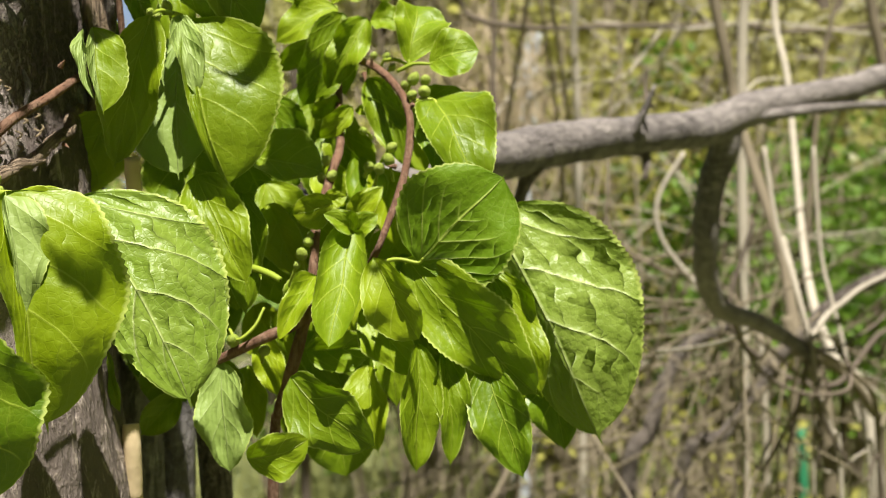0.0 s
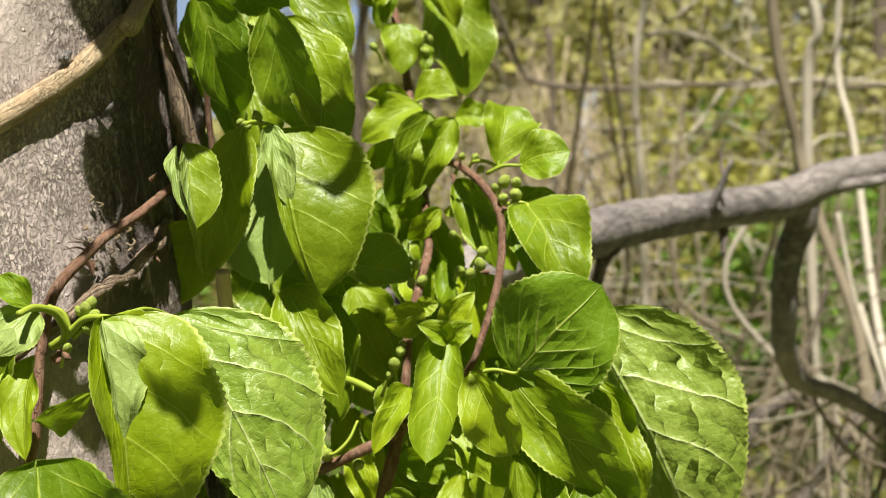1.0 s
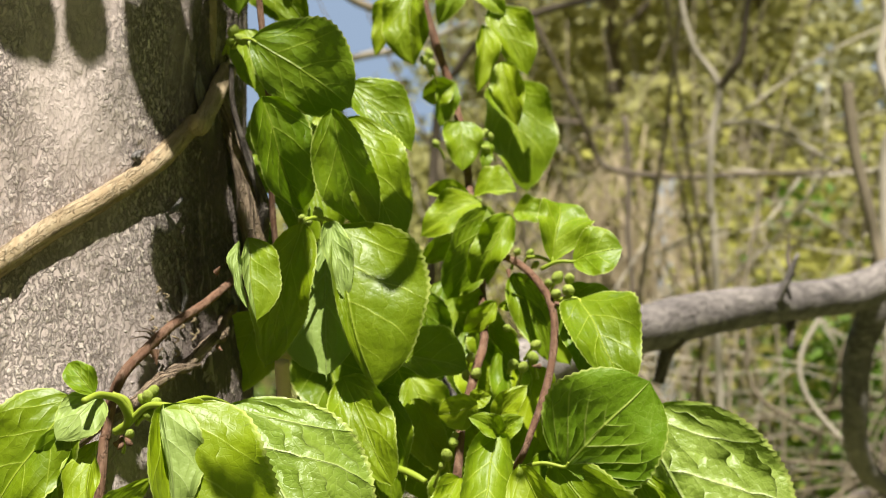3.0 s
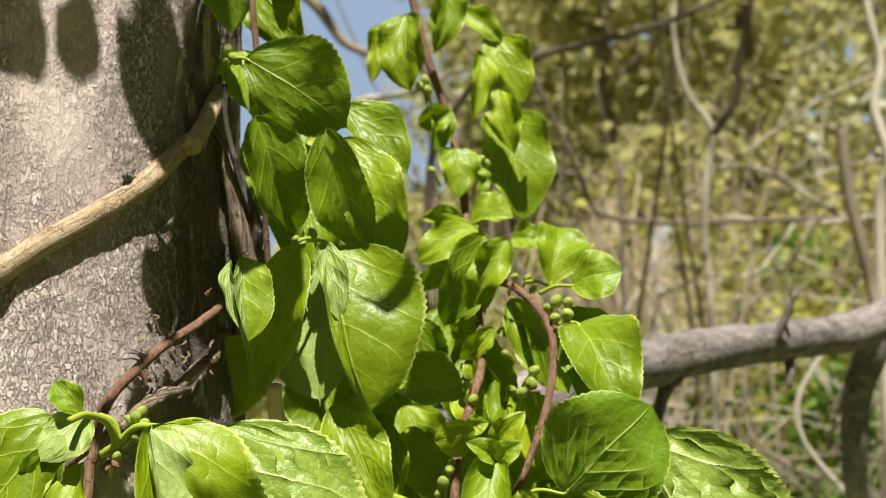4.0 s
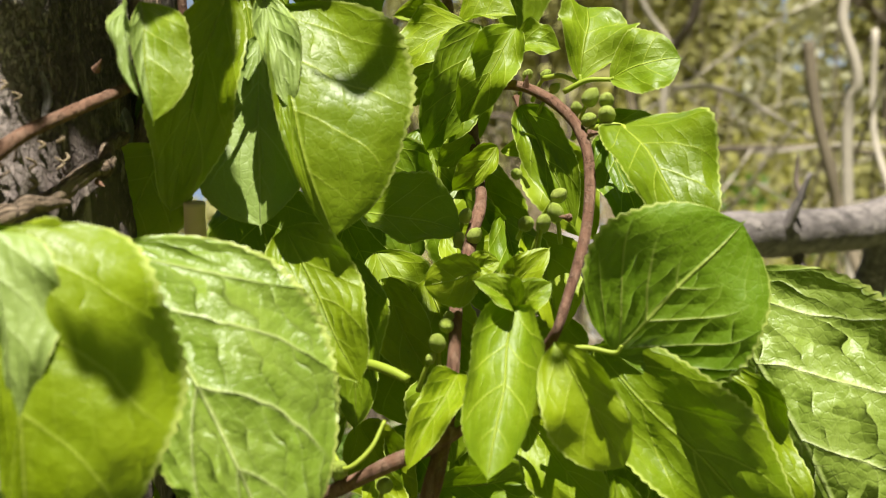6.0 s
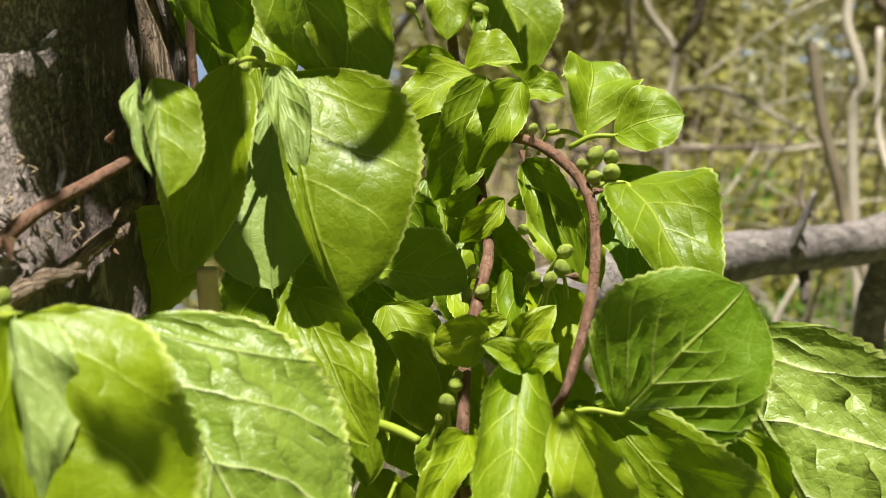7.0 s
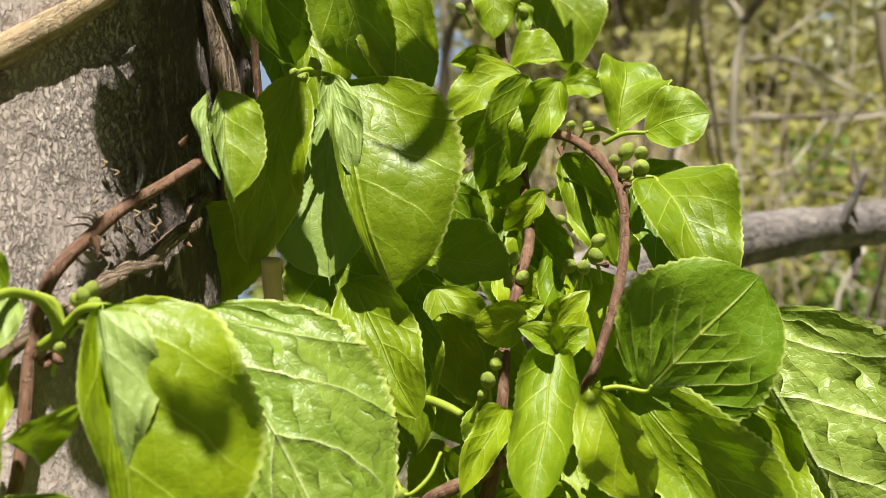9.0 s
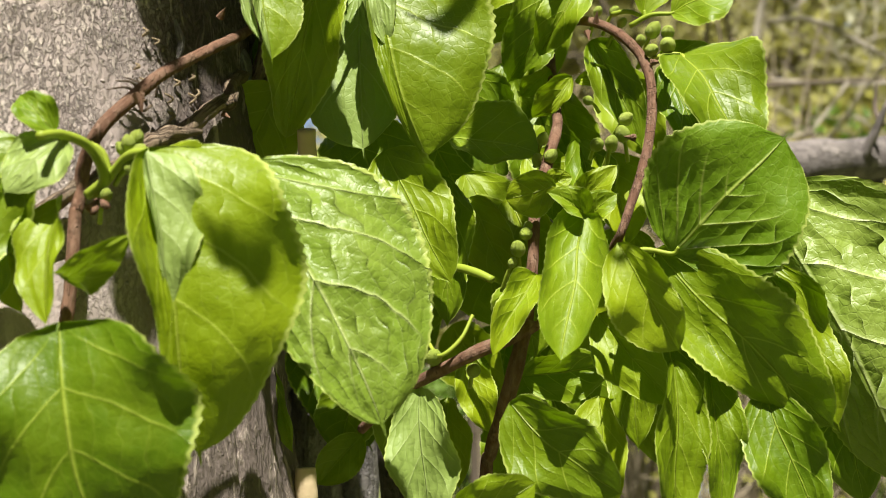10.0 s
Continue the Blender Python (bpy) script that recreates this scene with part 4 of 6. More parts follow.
leaf(VINE, (-0.0475, 0.0550, 1.2262), (-0.0347, 0.0500, 1.1992), 0.0121, 0.0121, fl=8, fr=8, bow=.04, rug=.3)
leaf(VINE, (-0.0273, 0.0500, 1.2006), (-0.0237, 0.0460, 1.1848), 0.0059, 0.0067, fl=12, fr=8, bow=.04, rug=.5)
leaf(VINE, (-0.0554, 0.0450, 1.2735), (-0.0455, 0.0400, 1.2399), 0.0119, 0.0104, fl=8, fr=8, bow=.04, rug=.3)
# upper right leaves along the receding stem
leaf(VINE, (-0.0191, 0.0940, 1.3755), (-0.0171, 0.0900, 1.3433), 0.0111, 0.0107, fl=6, fr=28, bow=.08, vmax=.48, full=.55, rug=.3)
leaf(VINE, (-0.0029, 0.1100, 1.3941), (-0.0096, 0.1080, 1.3640), 0.0076, 0.0076, bow=.06, rug=.3)
leaf(VINE, (-0.0263, 0.1120, 1.3795), (-0.0344, 0.1120, 1.3529), 0.0045, 0.0049, bow=.04, rug=.2)
leaf(VINE, (0.0083, 0.0980, 1.3623), (0.0060, 0.0960, 1.3346), 0.0047, 0.0056, fl=20, fr=20, bow=.05, rug=.2)
leaf(VINE, (0.0005, 0.1220, 1.3863), (0.0177, 0.1200, 1.3725), 0.0059, 0.0064, bow=.08, rug=.4)
leaf(VINE, (0.0110, 0.1220, 1.3760), (0.0263, 0.1200, 1.3476), 0.0077, 0.0109, fl=8, fr=12, bow=.06, rug=.5)
leaf(VINE, (0.0155, 0.1120, 1.3517), (0.0221, 0.1100, 1.3248), 0.0061, 0.0079, fl=10, fr=12, bow=.06, rug=.3)
leaf(VINE, (-0.0006, 0.0960, 1.3244), (0.0009, 0.0920, 1.3041), 0.0075, 0.0080, fl=8, fr=8, bow=.05, vmax=.34, full=.5, rug=.2)
leaf(VINE, (-0.0031, 0.1040, 1.3409), (-0.0156, 0.1060, 1.3356), 0.0056, 0.0061, bow=.07, rug=.3)
leaf(VINE, (-0.0058, 0.1080, 1.3437), (-0.0081, 0.1060, 1.3237), 0.0052, 0.0056, bow=.05, rug=.3)
leaf(VINE, (0.0156, 0.1500, 1.3534), (0.0268, 0.1420, 1.3036), 0.0149, 0.0163, fl=6, fr=16, bow=.05, vmax=.46, full=.55, rug=.4)
leaf(VINE, (0.0091, 0.0940, 1.3167), (0.0088, 0.0920, 1.3040), 0.0029, 0.0031, bow=.05)
leaf(VINE, (0.0054, 0.0840, 1.2937), (0.0213, 0.0800, 1.2951), 0.0024, 0.0105, fl=30, fr=8, bow=.08, vmax=.5, full=.55, rug=.5)
leaf(VINE, (0.0040, 0.0800, 1.2927), (-0.0127, 0.0820, 1.2952), 0.0061, 0.0020, fl=8, fr=30, bow=.08, rug=.5)
leaf(VINE, (0.0080, 0.0740, 1.2901), (-0.0139, 0.0740, 1.2773), 0.0079, 0.0079, fl=6, fr=16, bow=.10, rug=.6)
leaf(VINE, (-0.0010, 0.0760, 1.2789), (-0.0140, 0.0760, 1.2687), 0.0052, 0.0052, bow=.06, rug=.4)
leaf(VINE, (0.0100, 0.0580, 1.2856), (-0.0039, 0.0620, 1.2536), 0.0100, 0.0084, fl=10, fr=20, cl=-15, bow=.10, vmax=.42, full=.52, rug=.4)
leaf(VINE, (0.0181, 0.0460, 1.2817), (0.0045, 0.0500, 1.2581), 0.0067, 0.0063, fl=12, fr=20, bow=.10, vmax=.42, full=.52, rug=.5, ruffle=.11)
leaf(VINE, (0.0198, 0.0820, 1.2877), (0.0330, 0.0800, 1.2858), 0.0057, 0.0061, bow=.08, rug=.4, ruffle=.09)
leaf(VINE, (0.0308, 0.0290, 1.2640), (0.0343, 0.0400, 1.2851), 0.0110, 0.0085, roll=0, fl=10, fr=24, bow=.10, vmax=.58, full=.5, rug=.5, ruffle=.11, at=(0.0233, 0.0340, 1.2660))
leaf(VINE, (0.0374, 0.0260, 1.2639), (0.0531, 0.0210, 1.2676), 0.0092, 0.0085, roll=24, fl=8, fr=10, bow=.08, vmax=.56, full=.5, rug=.4, at=(0.0275, 0.0300, 1.2619))
leaf(VINE, (0.0384, 0.0170, 1.2514), (0.0514, 0.0000, 1.2211), 0.0100, 0.0141, fl=25, fr=4, cr=-12, bow=.09, vmax=.36, full=.5, rug=.65, roll=0, at=(0.0307, 0.0200, 1.2503))
leaf(VINE, (0.0370, 0.0320, 1.2526), (0.0438, 0.0220, 1.2240), 0.0067, 0.0074, fl=10, fr=8, bow=.05, rug=.5)
leaf(VINE, (0.0351, 0.0340, 1.2552), (0.0516, 0.0320, 1.2541), 0.0032, 0.0050, bow=.06, rug=.3)
leaf(VINE, (0.0188, 0.0440, 1.2618), (0.0315, 0.0400, 1.2314), 0.0062, 0.0067, bow=.05, rug=.3)
leaf(VINE, (0.0134, 0.0460, 1.2526), (0.0025, 0.0500, 1.2419), 0.0056, 0.0026, fl=10, fr=20, bow=.12, rug=.3)
leaf(VINE, (0.0142, 0.0460, 1.2511), (0.0345, 0.0420, 1.2437), 0.0029, 0.0040, bow=.08, rug=.6)
leaf(VINE, (0.0081, 0.0600, 1.2577), (-0.0005, 0.0620, 1.2502), 0.0042, 0.0042, bow=.06, rug=.4)
leaf(VINE, (0.0132, 0.0220, 1.2138), (0.0231, 0.0180, 1.2250), 0.0043, 0.0046, bow=.08, rug=.4)
leaf(VINE, (0.0010, 0.0500, 1.2317), (0.0128, 0.0500, 1.2197), 0.0074, 0.0074, rug=.3)
# leaves of the lower right
leaf(VINE, (0.0325, -0.0070, 1.2013), (0.0569, -0.0140, 1.2266), 0.0188, 0.0180, roll=-4, hood=.0, fl=4, fr=6, cl=-10, cr=-10, bow=.05, vmax=.47, full=.46, rug=.30, ruffle=.012, sharp=.5, at=(0.0204, -0.0040, 1.2008), material=BROADLEAF, rise=0.66)
leaf(VINE, (0.0557, 0.0140, 1.2168), (0.0898, 0.0090, 1.1462), 0.0207, 0.0297, roll=-4, fl=-46, fr=8, cr=-20, bow=.06, vmax=.42, full=.50, rug=.75, ruffle=.015)
leaf(VINE, (0.0292, -0.0030, 1.2026), (0.0692, -0.0020, 1.1616), 0.0100, 0.0136, roll=-14, fl=10, fr=8, cl=-10, cr=-16, bow=.06, vmax=.44, full=.56, rug=.66)
leaf(VINE, (0.0529, 0.0020, 1.2011), (0.0702, 0.0000, 1.1614), 0.0058, 0.0074, roll=8, fl=10, fr=10, bow=.05, vmax=.48, rug=.5)
leaf(VINE, (0.0192, -0.0220, 1.2027), (0.0327, -0.0180, 1.1793), 0.0096, 0.0060, fl=16, fr=22, cl=-10, bow=.08, vmax=.48, full=.55, rug=.3)
leaf(VINE, (0.0133, -0.0040, 1.2105), (0.0069, -0.0220, 1.1770), 0.0100, 0.0100, roll=2, fl=4, fr=6, cl=62, cr=85, bow=.02, vmax=.52, full=.28, rug=.5, ruffle=.03, hood=.0, material=YOUNGLEAF, sharp=.4)
leaf(VINE, (0.0137, -0.0020, 1.2097), (0.0047, -0.0080, 1.2152), 0.0043, 0.0038, fl=25, fr=25, bow=.12, vmax=.5, full=.5, rug=.4)
leaf(VINE, (0.0139, 0.0020, 1.2089), (0.0213, -0.0020, 1.2155), 0.0041, 0.0044, fl=20, fr=25, bow=.12, vmax=.5, full=.5, rug=.5)
leaf(VINE, (0.0076, 0.0100, 1.2189), (-0.0047, 0.0080, 1.2154), 0.0055, 0.0058, fl=8, fr=8, bow=.10, vmax=.52, full=.48, rug=.2)
leaf(VINE, (0.0054, 0.0160, 1.2195), (0.0120, 0.0140, 1.2213), 0.0032, 0.0035, bow=.08, rug=.2)
leaf(VINE, (0.0026, 0.0020, 1.1973), (-0.0077, -0.0060, 1.1781), 0.0050, 0.0058, fl=32, fr=30, bow=.05, vmax=.36, full=.5, rug=.2)
leaf(VINE, (-0.0037, -0.0100, 1.1687), (0.0208, -0.0140, 1.1491), 0.0104, 0.0097, fl=8, fr=6, cr=-12, bow=.08, vmax=.46, full=.52, rug=.6)
leaf(VINE, (-0.0154, -0.0160, 1.1464), (0.0022, -0.0180, 1.1524), 0.0069, 0.0071, fl=8, fr=8, bow=.10, vmax=.5, full=.5, rug=.5)
leaf(VINE, (-0.0245, 0.0040, 1.1717), (-0.0216, 0.0020, 1.1390), 0.0076, 0.0094, roll=-12, fl=8, fr=14, bow=.04, vmax=.5, full=.55, rug=.2, material=UNDERLEAF)
leaf(VINE, (0.0326, -0.0060, 1.1779), (0.0322, -0.0080, 1.1402), 0.0097, 0.0069, fl=55, fr=10, bow=.04, vmax=.5, full=.55, rug=.4)
leaf(VINE, (0.0173, 0.0120, 1.1884), (0.0352, 0.0080, 1.1668), 0.0075, 0.0075, bow=.05, rug=.4)
leaf(VINE, (0.0406, -0.0020, 1.1774), (0.0422, -0.0060, 1.1417), 0.0060, 0.0056, bow=.04, rug=.5)
leaf(VINE, (0.0528, -0.0020, 1.1711), (0.0636, -0.0080, 1.1385), 0.0095, 0.0079, fl=10, fr=18, bow=.05, rug=.55)
leaf(VINE, (-0.0005, 0.0220, 1.1737), (0.0229, 0.0200, 1.1771), 0.0072, 0.0069, bow=.05, rug=.4)
leaf(VINE, (0.0258, 0.0300, 1.1882), (0.0280, 0.0280, 1.1548), 0.0071, 0.0071, rug=.4)
leaf(VINE, (-0.0620, 0.0200, 1.1773), (-0.0559, 0.0180, 1.1547), 0.0036, 0.0031, rug=.6)
leaf(VINE, (-0.0431, 0.0500, 1.1573), (-0.0552, 0.0500, 1.1439), 0.0061, 0.0061, rug=.3)
leaf(VINE, (0.0189, 0.0350, 1.1683), (0.0224, 0.0300, 1.1407), 0.0087, 0.0072, rug=.3)
leaf(VINE, (-0.0149, 0.0220, 1.1771), (-0.0081, 0.0200, 1.1595), 0.0055, 0.0050, rug=.3)
leaf(VINE, (0.0772, 0.0200, 1.1770), (0.0803, 0.0200, 1.1422), 0.0100, 0.0086, rug=.5)
leaf(VINE, (0.0108, 0.0620, 1.2510), (0.0203, 0.0580, 1.2229), 0.0087, 0.0087, rug=.3)
leaf(VINE, (0.0149, 0.0500, 1.2364), (0.0193, 0.0480, 1.2085), 0.0073, 0.0073, rug=.3)
leaf(VINE, (-0.0007, 0.0700, 1.2568), (0.0035, 0.0680, 1.2311), 0.0074, 0.0074, rug=.3)
leaf(VINE, (0.0222, 0.0500, 1.2325), (0.0277, 0.0450, 1.2063), 0.0088, 0.0088, rug=.3)
# inner leaves in the shade of the outer ones
leaf(VINE, (-0.0610, 0.0320, 1.3148), (-0.0541, 0.0300, 1.2793), 0.0110, 0.0110, rug=.3)
leaf(VINE, (-0.0677, 0.0350, 1.2800), (-0.0617, 0.0300, 1.2397), 0.0100, 0.0109, rug=.3)
leaf(VINE, (-0.0303, 0.0450, 1.2819), (-0.0199, 0.0400, 1.2408), 0.0129, 0.0129, rug=.3)
leaf(VINE, (-0.0158, 0.0600, 1.2575), (-0.0056, 0.0550, 1.2234), 0.0114, 0.0114, rug=.3)
leaf(VINE, (-0.0447, 0.0500, 1.2413), (-0.0359, 0.0450, 1.2084), 0.0148, 0.0148, rug=.3)
leaf(VINE, (-0.0051, 0.0750, 1.2626), (0.0043, 0.0700, 1.2331), 0.0096, 0.0096, rug=.3)
leaf(VINE, (0.0042, 0.0600, 1.2447), (0.0189, 0.0550, 1.2079), 0.0107, 0.0107, rug=.3)
leaf(VINE, (-0.0273, 0.0700, 1.2428), (-0.0131, 0.0700, 1.2143), 0.0126, 0.0126, rug=.3)
leaf(VINE, (-0.0393, 0.0650, 1.2081), (-0.0265, 0.0600, 1.1748), 0.0139, 0.0124, rug=.3)
leaf(VINE, (-0.0111, 0.0550, 1.2110), (-0.0037, 0.0500, 1.1845), 0.0120, 0.0105, rug=.3)
leaf(VINE, (-0.0587, 0.0720, 1.1894), (-0.0424, 0.0720, 1.1510), 0.0130, 0.0130, rug=.3)
leaf(VINE, (0.0023, 0.0570, 1.1889), (0.0110, 0.0520, 1.1587), 0.0122, 0.0122, rug=.3)
leaf(VINE, (0.0377, 0.0470, 1.1885), (0.0423, 0.0420, 1.1565), 0.0105, 0.0105, rug=.3)
leaf(VINE, (0.0080, 0.0520, 1.1587), (0.0122, 0.0520, 1.1291), 0.0138, 0.0138, rug=.3)
leaf(VINE, (0.0266, 0.0700, 1.2589), (0.0397, 0.0650, 1.2317), 0.0097, 0.0097, rug=.3)
leaf(VINE, (-0.0018, 0.1100, 1.2930), (0.0112, 0.1000, 1.2619), 0.0127, 0.0127, rug=.3)
leaf(VINE, (-0.0492, 0.0600, 1.1857), (-0.0386, 0.0560, 1.1683), 0.0096, 0.0112, rug=.3)
leaf(VINE, (-0.0456, 0.0580, 1.1696), (-0.0497, 0.0540, 1.1510), 0.0092, 0.0098, rug=.3)
leaf(VINE, (-0.0295, 0.0500, 1.1857), (-0.0358, 0.0460, 1.1585), 0.0083, 0.0072, rug=.3)
leaf(VINE, (-0.0310, 0.0510, 1.1705), (-0.0342, 0.0470, 1.1471), 0.0080, 0.0109, rug=.3)
leaf(VINE, (-0.0139, 0.0440, 1.2201), (-0.0010, 0.0400, 1.1951), 0.0077, 0.0077, rug=.3)
leaf(VINE, (-0.0217, 0.0460, 1.2060), (-0.0237, 0.0420, 1.1863), 0.0079, 0.0085, rug=.3)
leaf(VINE, (-0.0191, 0.0550, 1.1866), (-0.0055, 0.0510, 1.1661), 0.0081, 0.0107, rug=.3)
leaf(VINE, (-0.0201, 0.0480, 1.1673), (-0.0167, 0.0440, 1.1436), 0.0079, 0.0078, rug=.3)
leaf(VINE, (-0.0034, 0.0490, 1.2208), (0.0088, 0.0450, 1.1926), 0.0072, 0.0101, rug=.3)
leaf(VINE, (0.0004, 0.0420, 1.1992), (0.0031, 0.0380, 1.1773), 0.0092, 0.0103, rug=.3)
leaf(VINE, (-0.0031, 0.0530, 1.1868), (-0.0069, 0.0490, 1.1693), 0.0085, 0.0073, rug=.3)
leaf(VINE, (0.0030, 0.0630, 1.1673), (-0.0074, 0.0590, 1.1400), 0.0095, 0.0092, rug=.3)
leaf(VINE, (0.0142, 0.0630, 1.2118), (0.0207, 0.0590, 1.1936), 0.0109, 0.0083, rug=.3)
leaf(VINE, (0.0153, 0.0430, 1.2018), (0.0136, 0.0390, 1.1770), 0.0087, 0.0094, rug=.3)
leaf(VINE, (0.0128, 0.0470, 1.1802), (0.0194, 0.0430, 1.1622), 0.0098, 0.0106, rug=.3)
leaf(VINE, (0.0176, 0.0630, 1.1669), (0.0078, 0.0590, 1.1420), 0.0078, 0.0084, rug=.3)
leaf(VINE, (0.0294, 0.0560, 1.2125), (0.0238, 0.0520, 1.1890), 0.0086, 0.0108, rug=.3)
leaf(VINE, (0.0305, 0.0480, 1.2041), (0.0314, 0.0440, 1.1819), 0.0080, 0.0075, rug=.3)
leaf(VINE, (0.0323, 0.0590, 1.1874), (0.0328, 0.0550, 1.1615), 0.0082, 0.0110, rug=.3)
leaf(VINE, (0.0271, 0.0670, 1.1725), (0.0365, 0.0630, 1.1479), 0.0078, 0.0087, rug=.3)
leaf(VINE, (0.0482, 0.0490, 1.2101), (0.0463, 0.0450, 1.1849), 0.0103, 0.0092, rug=.3)
leaf(VINE, (0.0448, 0.0660, 1.2058), (0.0343, 0.0620, 1.1788), 0.0092, 0.0086, rug=.3)
leaf(VINE, (0.0442, 0.0660, 1.1792), (0.0487, 0.0620, 1.1604), 0.0084, 0.0097, rug=.3)
leaf(VINE, (0.0430, 0.0420, 1.1718), (0.0474, 0.0380, 1.1510), 0.0077, 0.0092, rug=.3)
leaf(VINE, (0.0684, 0.0630, 1.2106), (0.0765, 0.0590, 1.1845), 0.0101, 0.0112, rug=.3)
leaf(VINE, (0.0642, 0.0530, 1.1998), (0.0635, 0.0490, 1.1744), 0.0093, 0.0080, rug=.3)
leaf(VINE, (0.0596, 0.0620, 1.1829), (0.0684, 0.0580, 1.1629), 0.0108, 0.0100, rug=.3)
leaf(VINE, (0.0633, 0.0450, 1.1682), (0.0699, 0.0410, 1.1478), 0.0097, 0.0098, rug=.3)
# unseen shoot added overhead, its leaves placed sunward to shade the trunk
SHADE = thing("climbing_vine", (-0.0815, 0.0180, 1.3574), "unseen leafy vine shoot added high up to cast shade", "vine")
tube("stem", [(-0.0815, 0.0180, 1.3574), (-0.10, -0.05, 1.46), (-0.15, -0.13, 1.54), (-0.20, -0.17, 1.56)], [0.0016, 0.0015, 0.0013, 0.0008], STEM, SHADE, "", 8, 8)
for tx, tz, w in ((-0.1190, 1.3290, 0.0080), (-0.1040, 1.3270, 0.0060), (-0.0865, 1.3230, 0.0115), (-0.0790, 1.3120, 0.0085), (-0.0760, 1.3280, 0.0075), (-0.0765, 1.3010, 0.0065),
                  (-0.0790, 1.2890, 0.0080), (-0.0815, 1.2620, 0.0070), (-0.0755, 1.2640, 0.0070), (-0.0765, 1.2790, 0.0060), (-0.0835, 1.1955, 0.0050), (-0.0890, 1.2060, 0.0040), (-0.0845, 1.2263, 0.0036), (-0.0787, 1.2293, 0.0034)):
    cx, cy = trunk_axis(tz)
    ty = cy - math.sqrt(max(trunk_radius(tz) ** 2 - (tx - cx) ** 2, 0.0))
    far = Vector((tx, ty, tz)) + SUN_TO * (0.20 + 0.1 * (tz - 1.3))
    leaf(SHADE, tuple(far + Vector((0.004, 0.010, 0.020)) * (w / 0.015)), tuple(far + Vector((-0.004, -0.010, -0.020)) * (w / 0.015)), w, w, roll=10.0, full=0.55)
# more unseen leaves, each added sunward of a leaf or stem to darken it
UPRIGHT, LEVEL, SLANT, SUNKEN = Vector((0.004, 0.010, 0.020)), Vector((0.030, 0.006, 0.004)), Vector((-0.014, 0.008, 0.014)), Vector((0.024, -0.005, 0.0))
for aim, w, lie in (((-0.0535, 0.0000, 1.2370), 0.0118, UPRIGHT), ((-0.0538, -0.0620, 1.2031), 0.0048, SUNKEN), ((-0.0667, 0.0210, 1.2324), 0.0080, UPRIGHT),
                    ((0.0217, -0.0200, 1.1989), 0.0032, LEVEL), ((0.0085, 0.1100, 1.3507), 0.006, SLANT),
                    ((-0.0187, -0.0060, 1.2600), 0.0048, LEVEL), ((-0.0080, 0.0320, 1.2325), 0.0085, UPRIGHT), ((-0.0186, 0.0450, 1.2051), 0.012, LEVEL), 
                    ((0.0005, 0.0080, 1.2167), 0.004, LEVEL), ((0.0129, 0.0300, 1.2290), 0.006, UPRIGHT), ((-0.0705, 0.0132, 1.2593), 0.010, UPRIGHT), ((-0.0739, 0.0033, 1.2684), 0.008, UPRIGHT)):
    far = Vector(aim) + SUN_TO * 0.21
    leaf(SHADE, tuple(far + lie * (w / 0.015)), tuple(far - lie * (w / 0.015)), w, w, roll=8.0 + 900.0 * (w - 0.01), full=0.55, twist=40.0)
# buds
for place, r in (((0.0322, 0.0200, 1.2583), .0019), ((0.0354, 0.0180, 1.2541), .0020), ((0.0360, 0.0220, 1.2582), .0017), ((0.0317, 0.0190, 1.2531), .0016), ((0.0295, 0.0240, 1.2568), .0013),
                 ((0.0258, 0.0260, 1.2374), .0017), ((0.0247, 0.0240, 1.2333), .0019), ((0.0187, 0.0280, 1.2313), .0018), ((0.0222, 0.0260, 1.2306), .0015),
                 ((0.0052, 0.0310, 1.2334), .0015), ((0.0039, 0.0300, 1.2278), .0016), ((0.0071, 0.0270, 1.2284), .0017),
                 ((0.0004, 0.0090, 1.2073), .0016), ((-0.0015, 0.0070, 1.2037), .0018), ((-0.0028, 0.0080, 1.2005), .0011), ((0.0010, 0.0110, 1.2092), .0012),
                 ((-0.0405, -0.0020, 1.2750), .0016), ((-0.0433, -0.0030, 1.2722), .0015), ((-0.0453, -0.0010, 1.2735), .0012),
                 ((-0.0684, 0.0020, 1.3318), .0018), ((-0.0655, 0.0000, 1.3287), .0018), ((-0.0692, 0.0030, 1.3289), .0015),
                 ((-0.0123, 0.0940, 1.3499), .0017), ((-0.0141, 0.0930, 1.3472), .0016), ((-0.0111, 0.0920, 1.3454), .0016),
                 ((0.0091, 0.0940, 1.3195), .0016), ((0.0093, 0.0920, 1.3131), .0017), ((0.0112, 0.0960, 1.3185), .0014), ((-0.0095, 0.1000, 1.3166), .0015),
                 ((0.0202, 0.0400, 1.2685), .0012), ((0.0243, 0.0380, 1.2679), .0013), ((0.0259, 0.0340, 1.2638), .0012),
                 ((-0.0207, -0.0020, 1.1785), .0019), ((-0.0118, 0.0000, 1.1755), .0017), ((0.0072, 0.0800, 1.2913), .0012), ((0.0166, 0.0300, 1.2429), .0013), ((0.0215, 0.0180, 1.2303), .0016)):
    bud(VINE, place, r, (random.uniform(-0.5, 0.5), -0.5, random.uniform(-0.2, 0.8)))


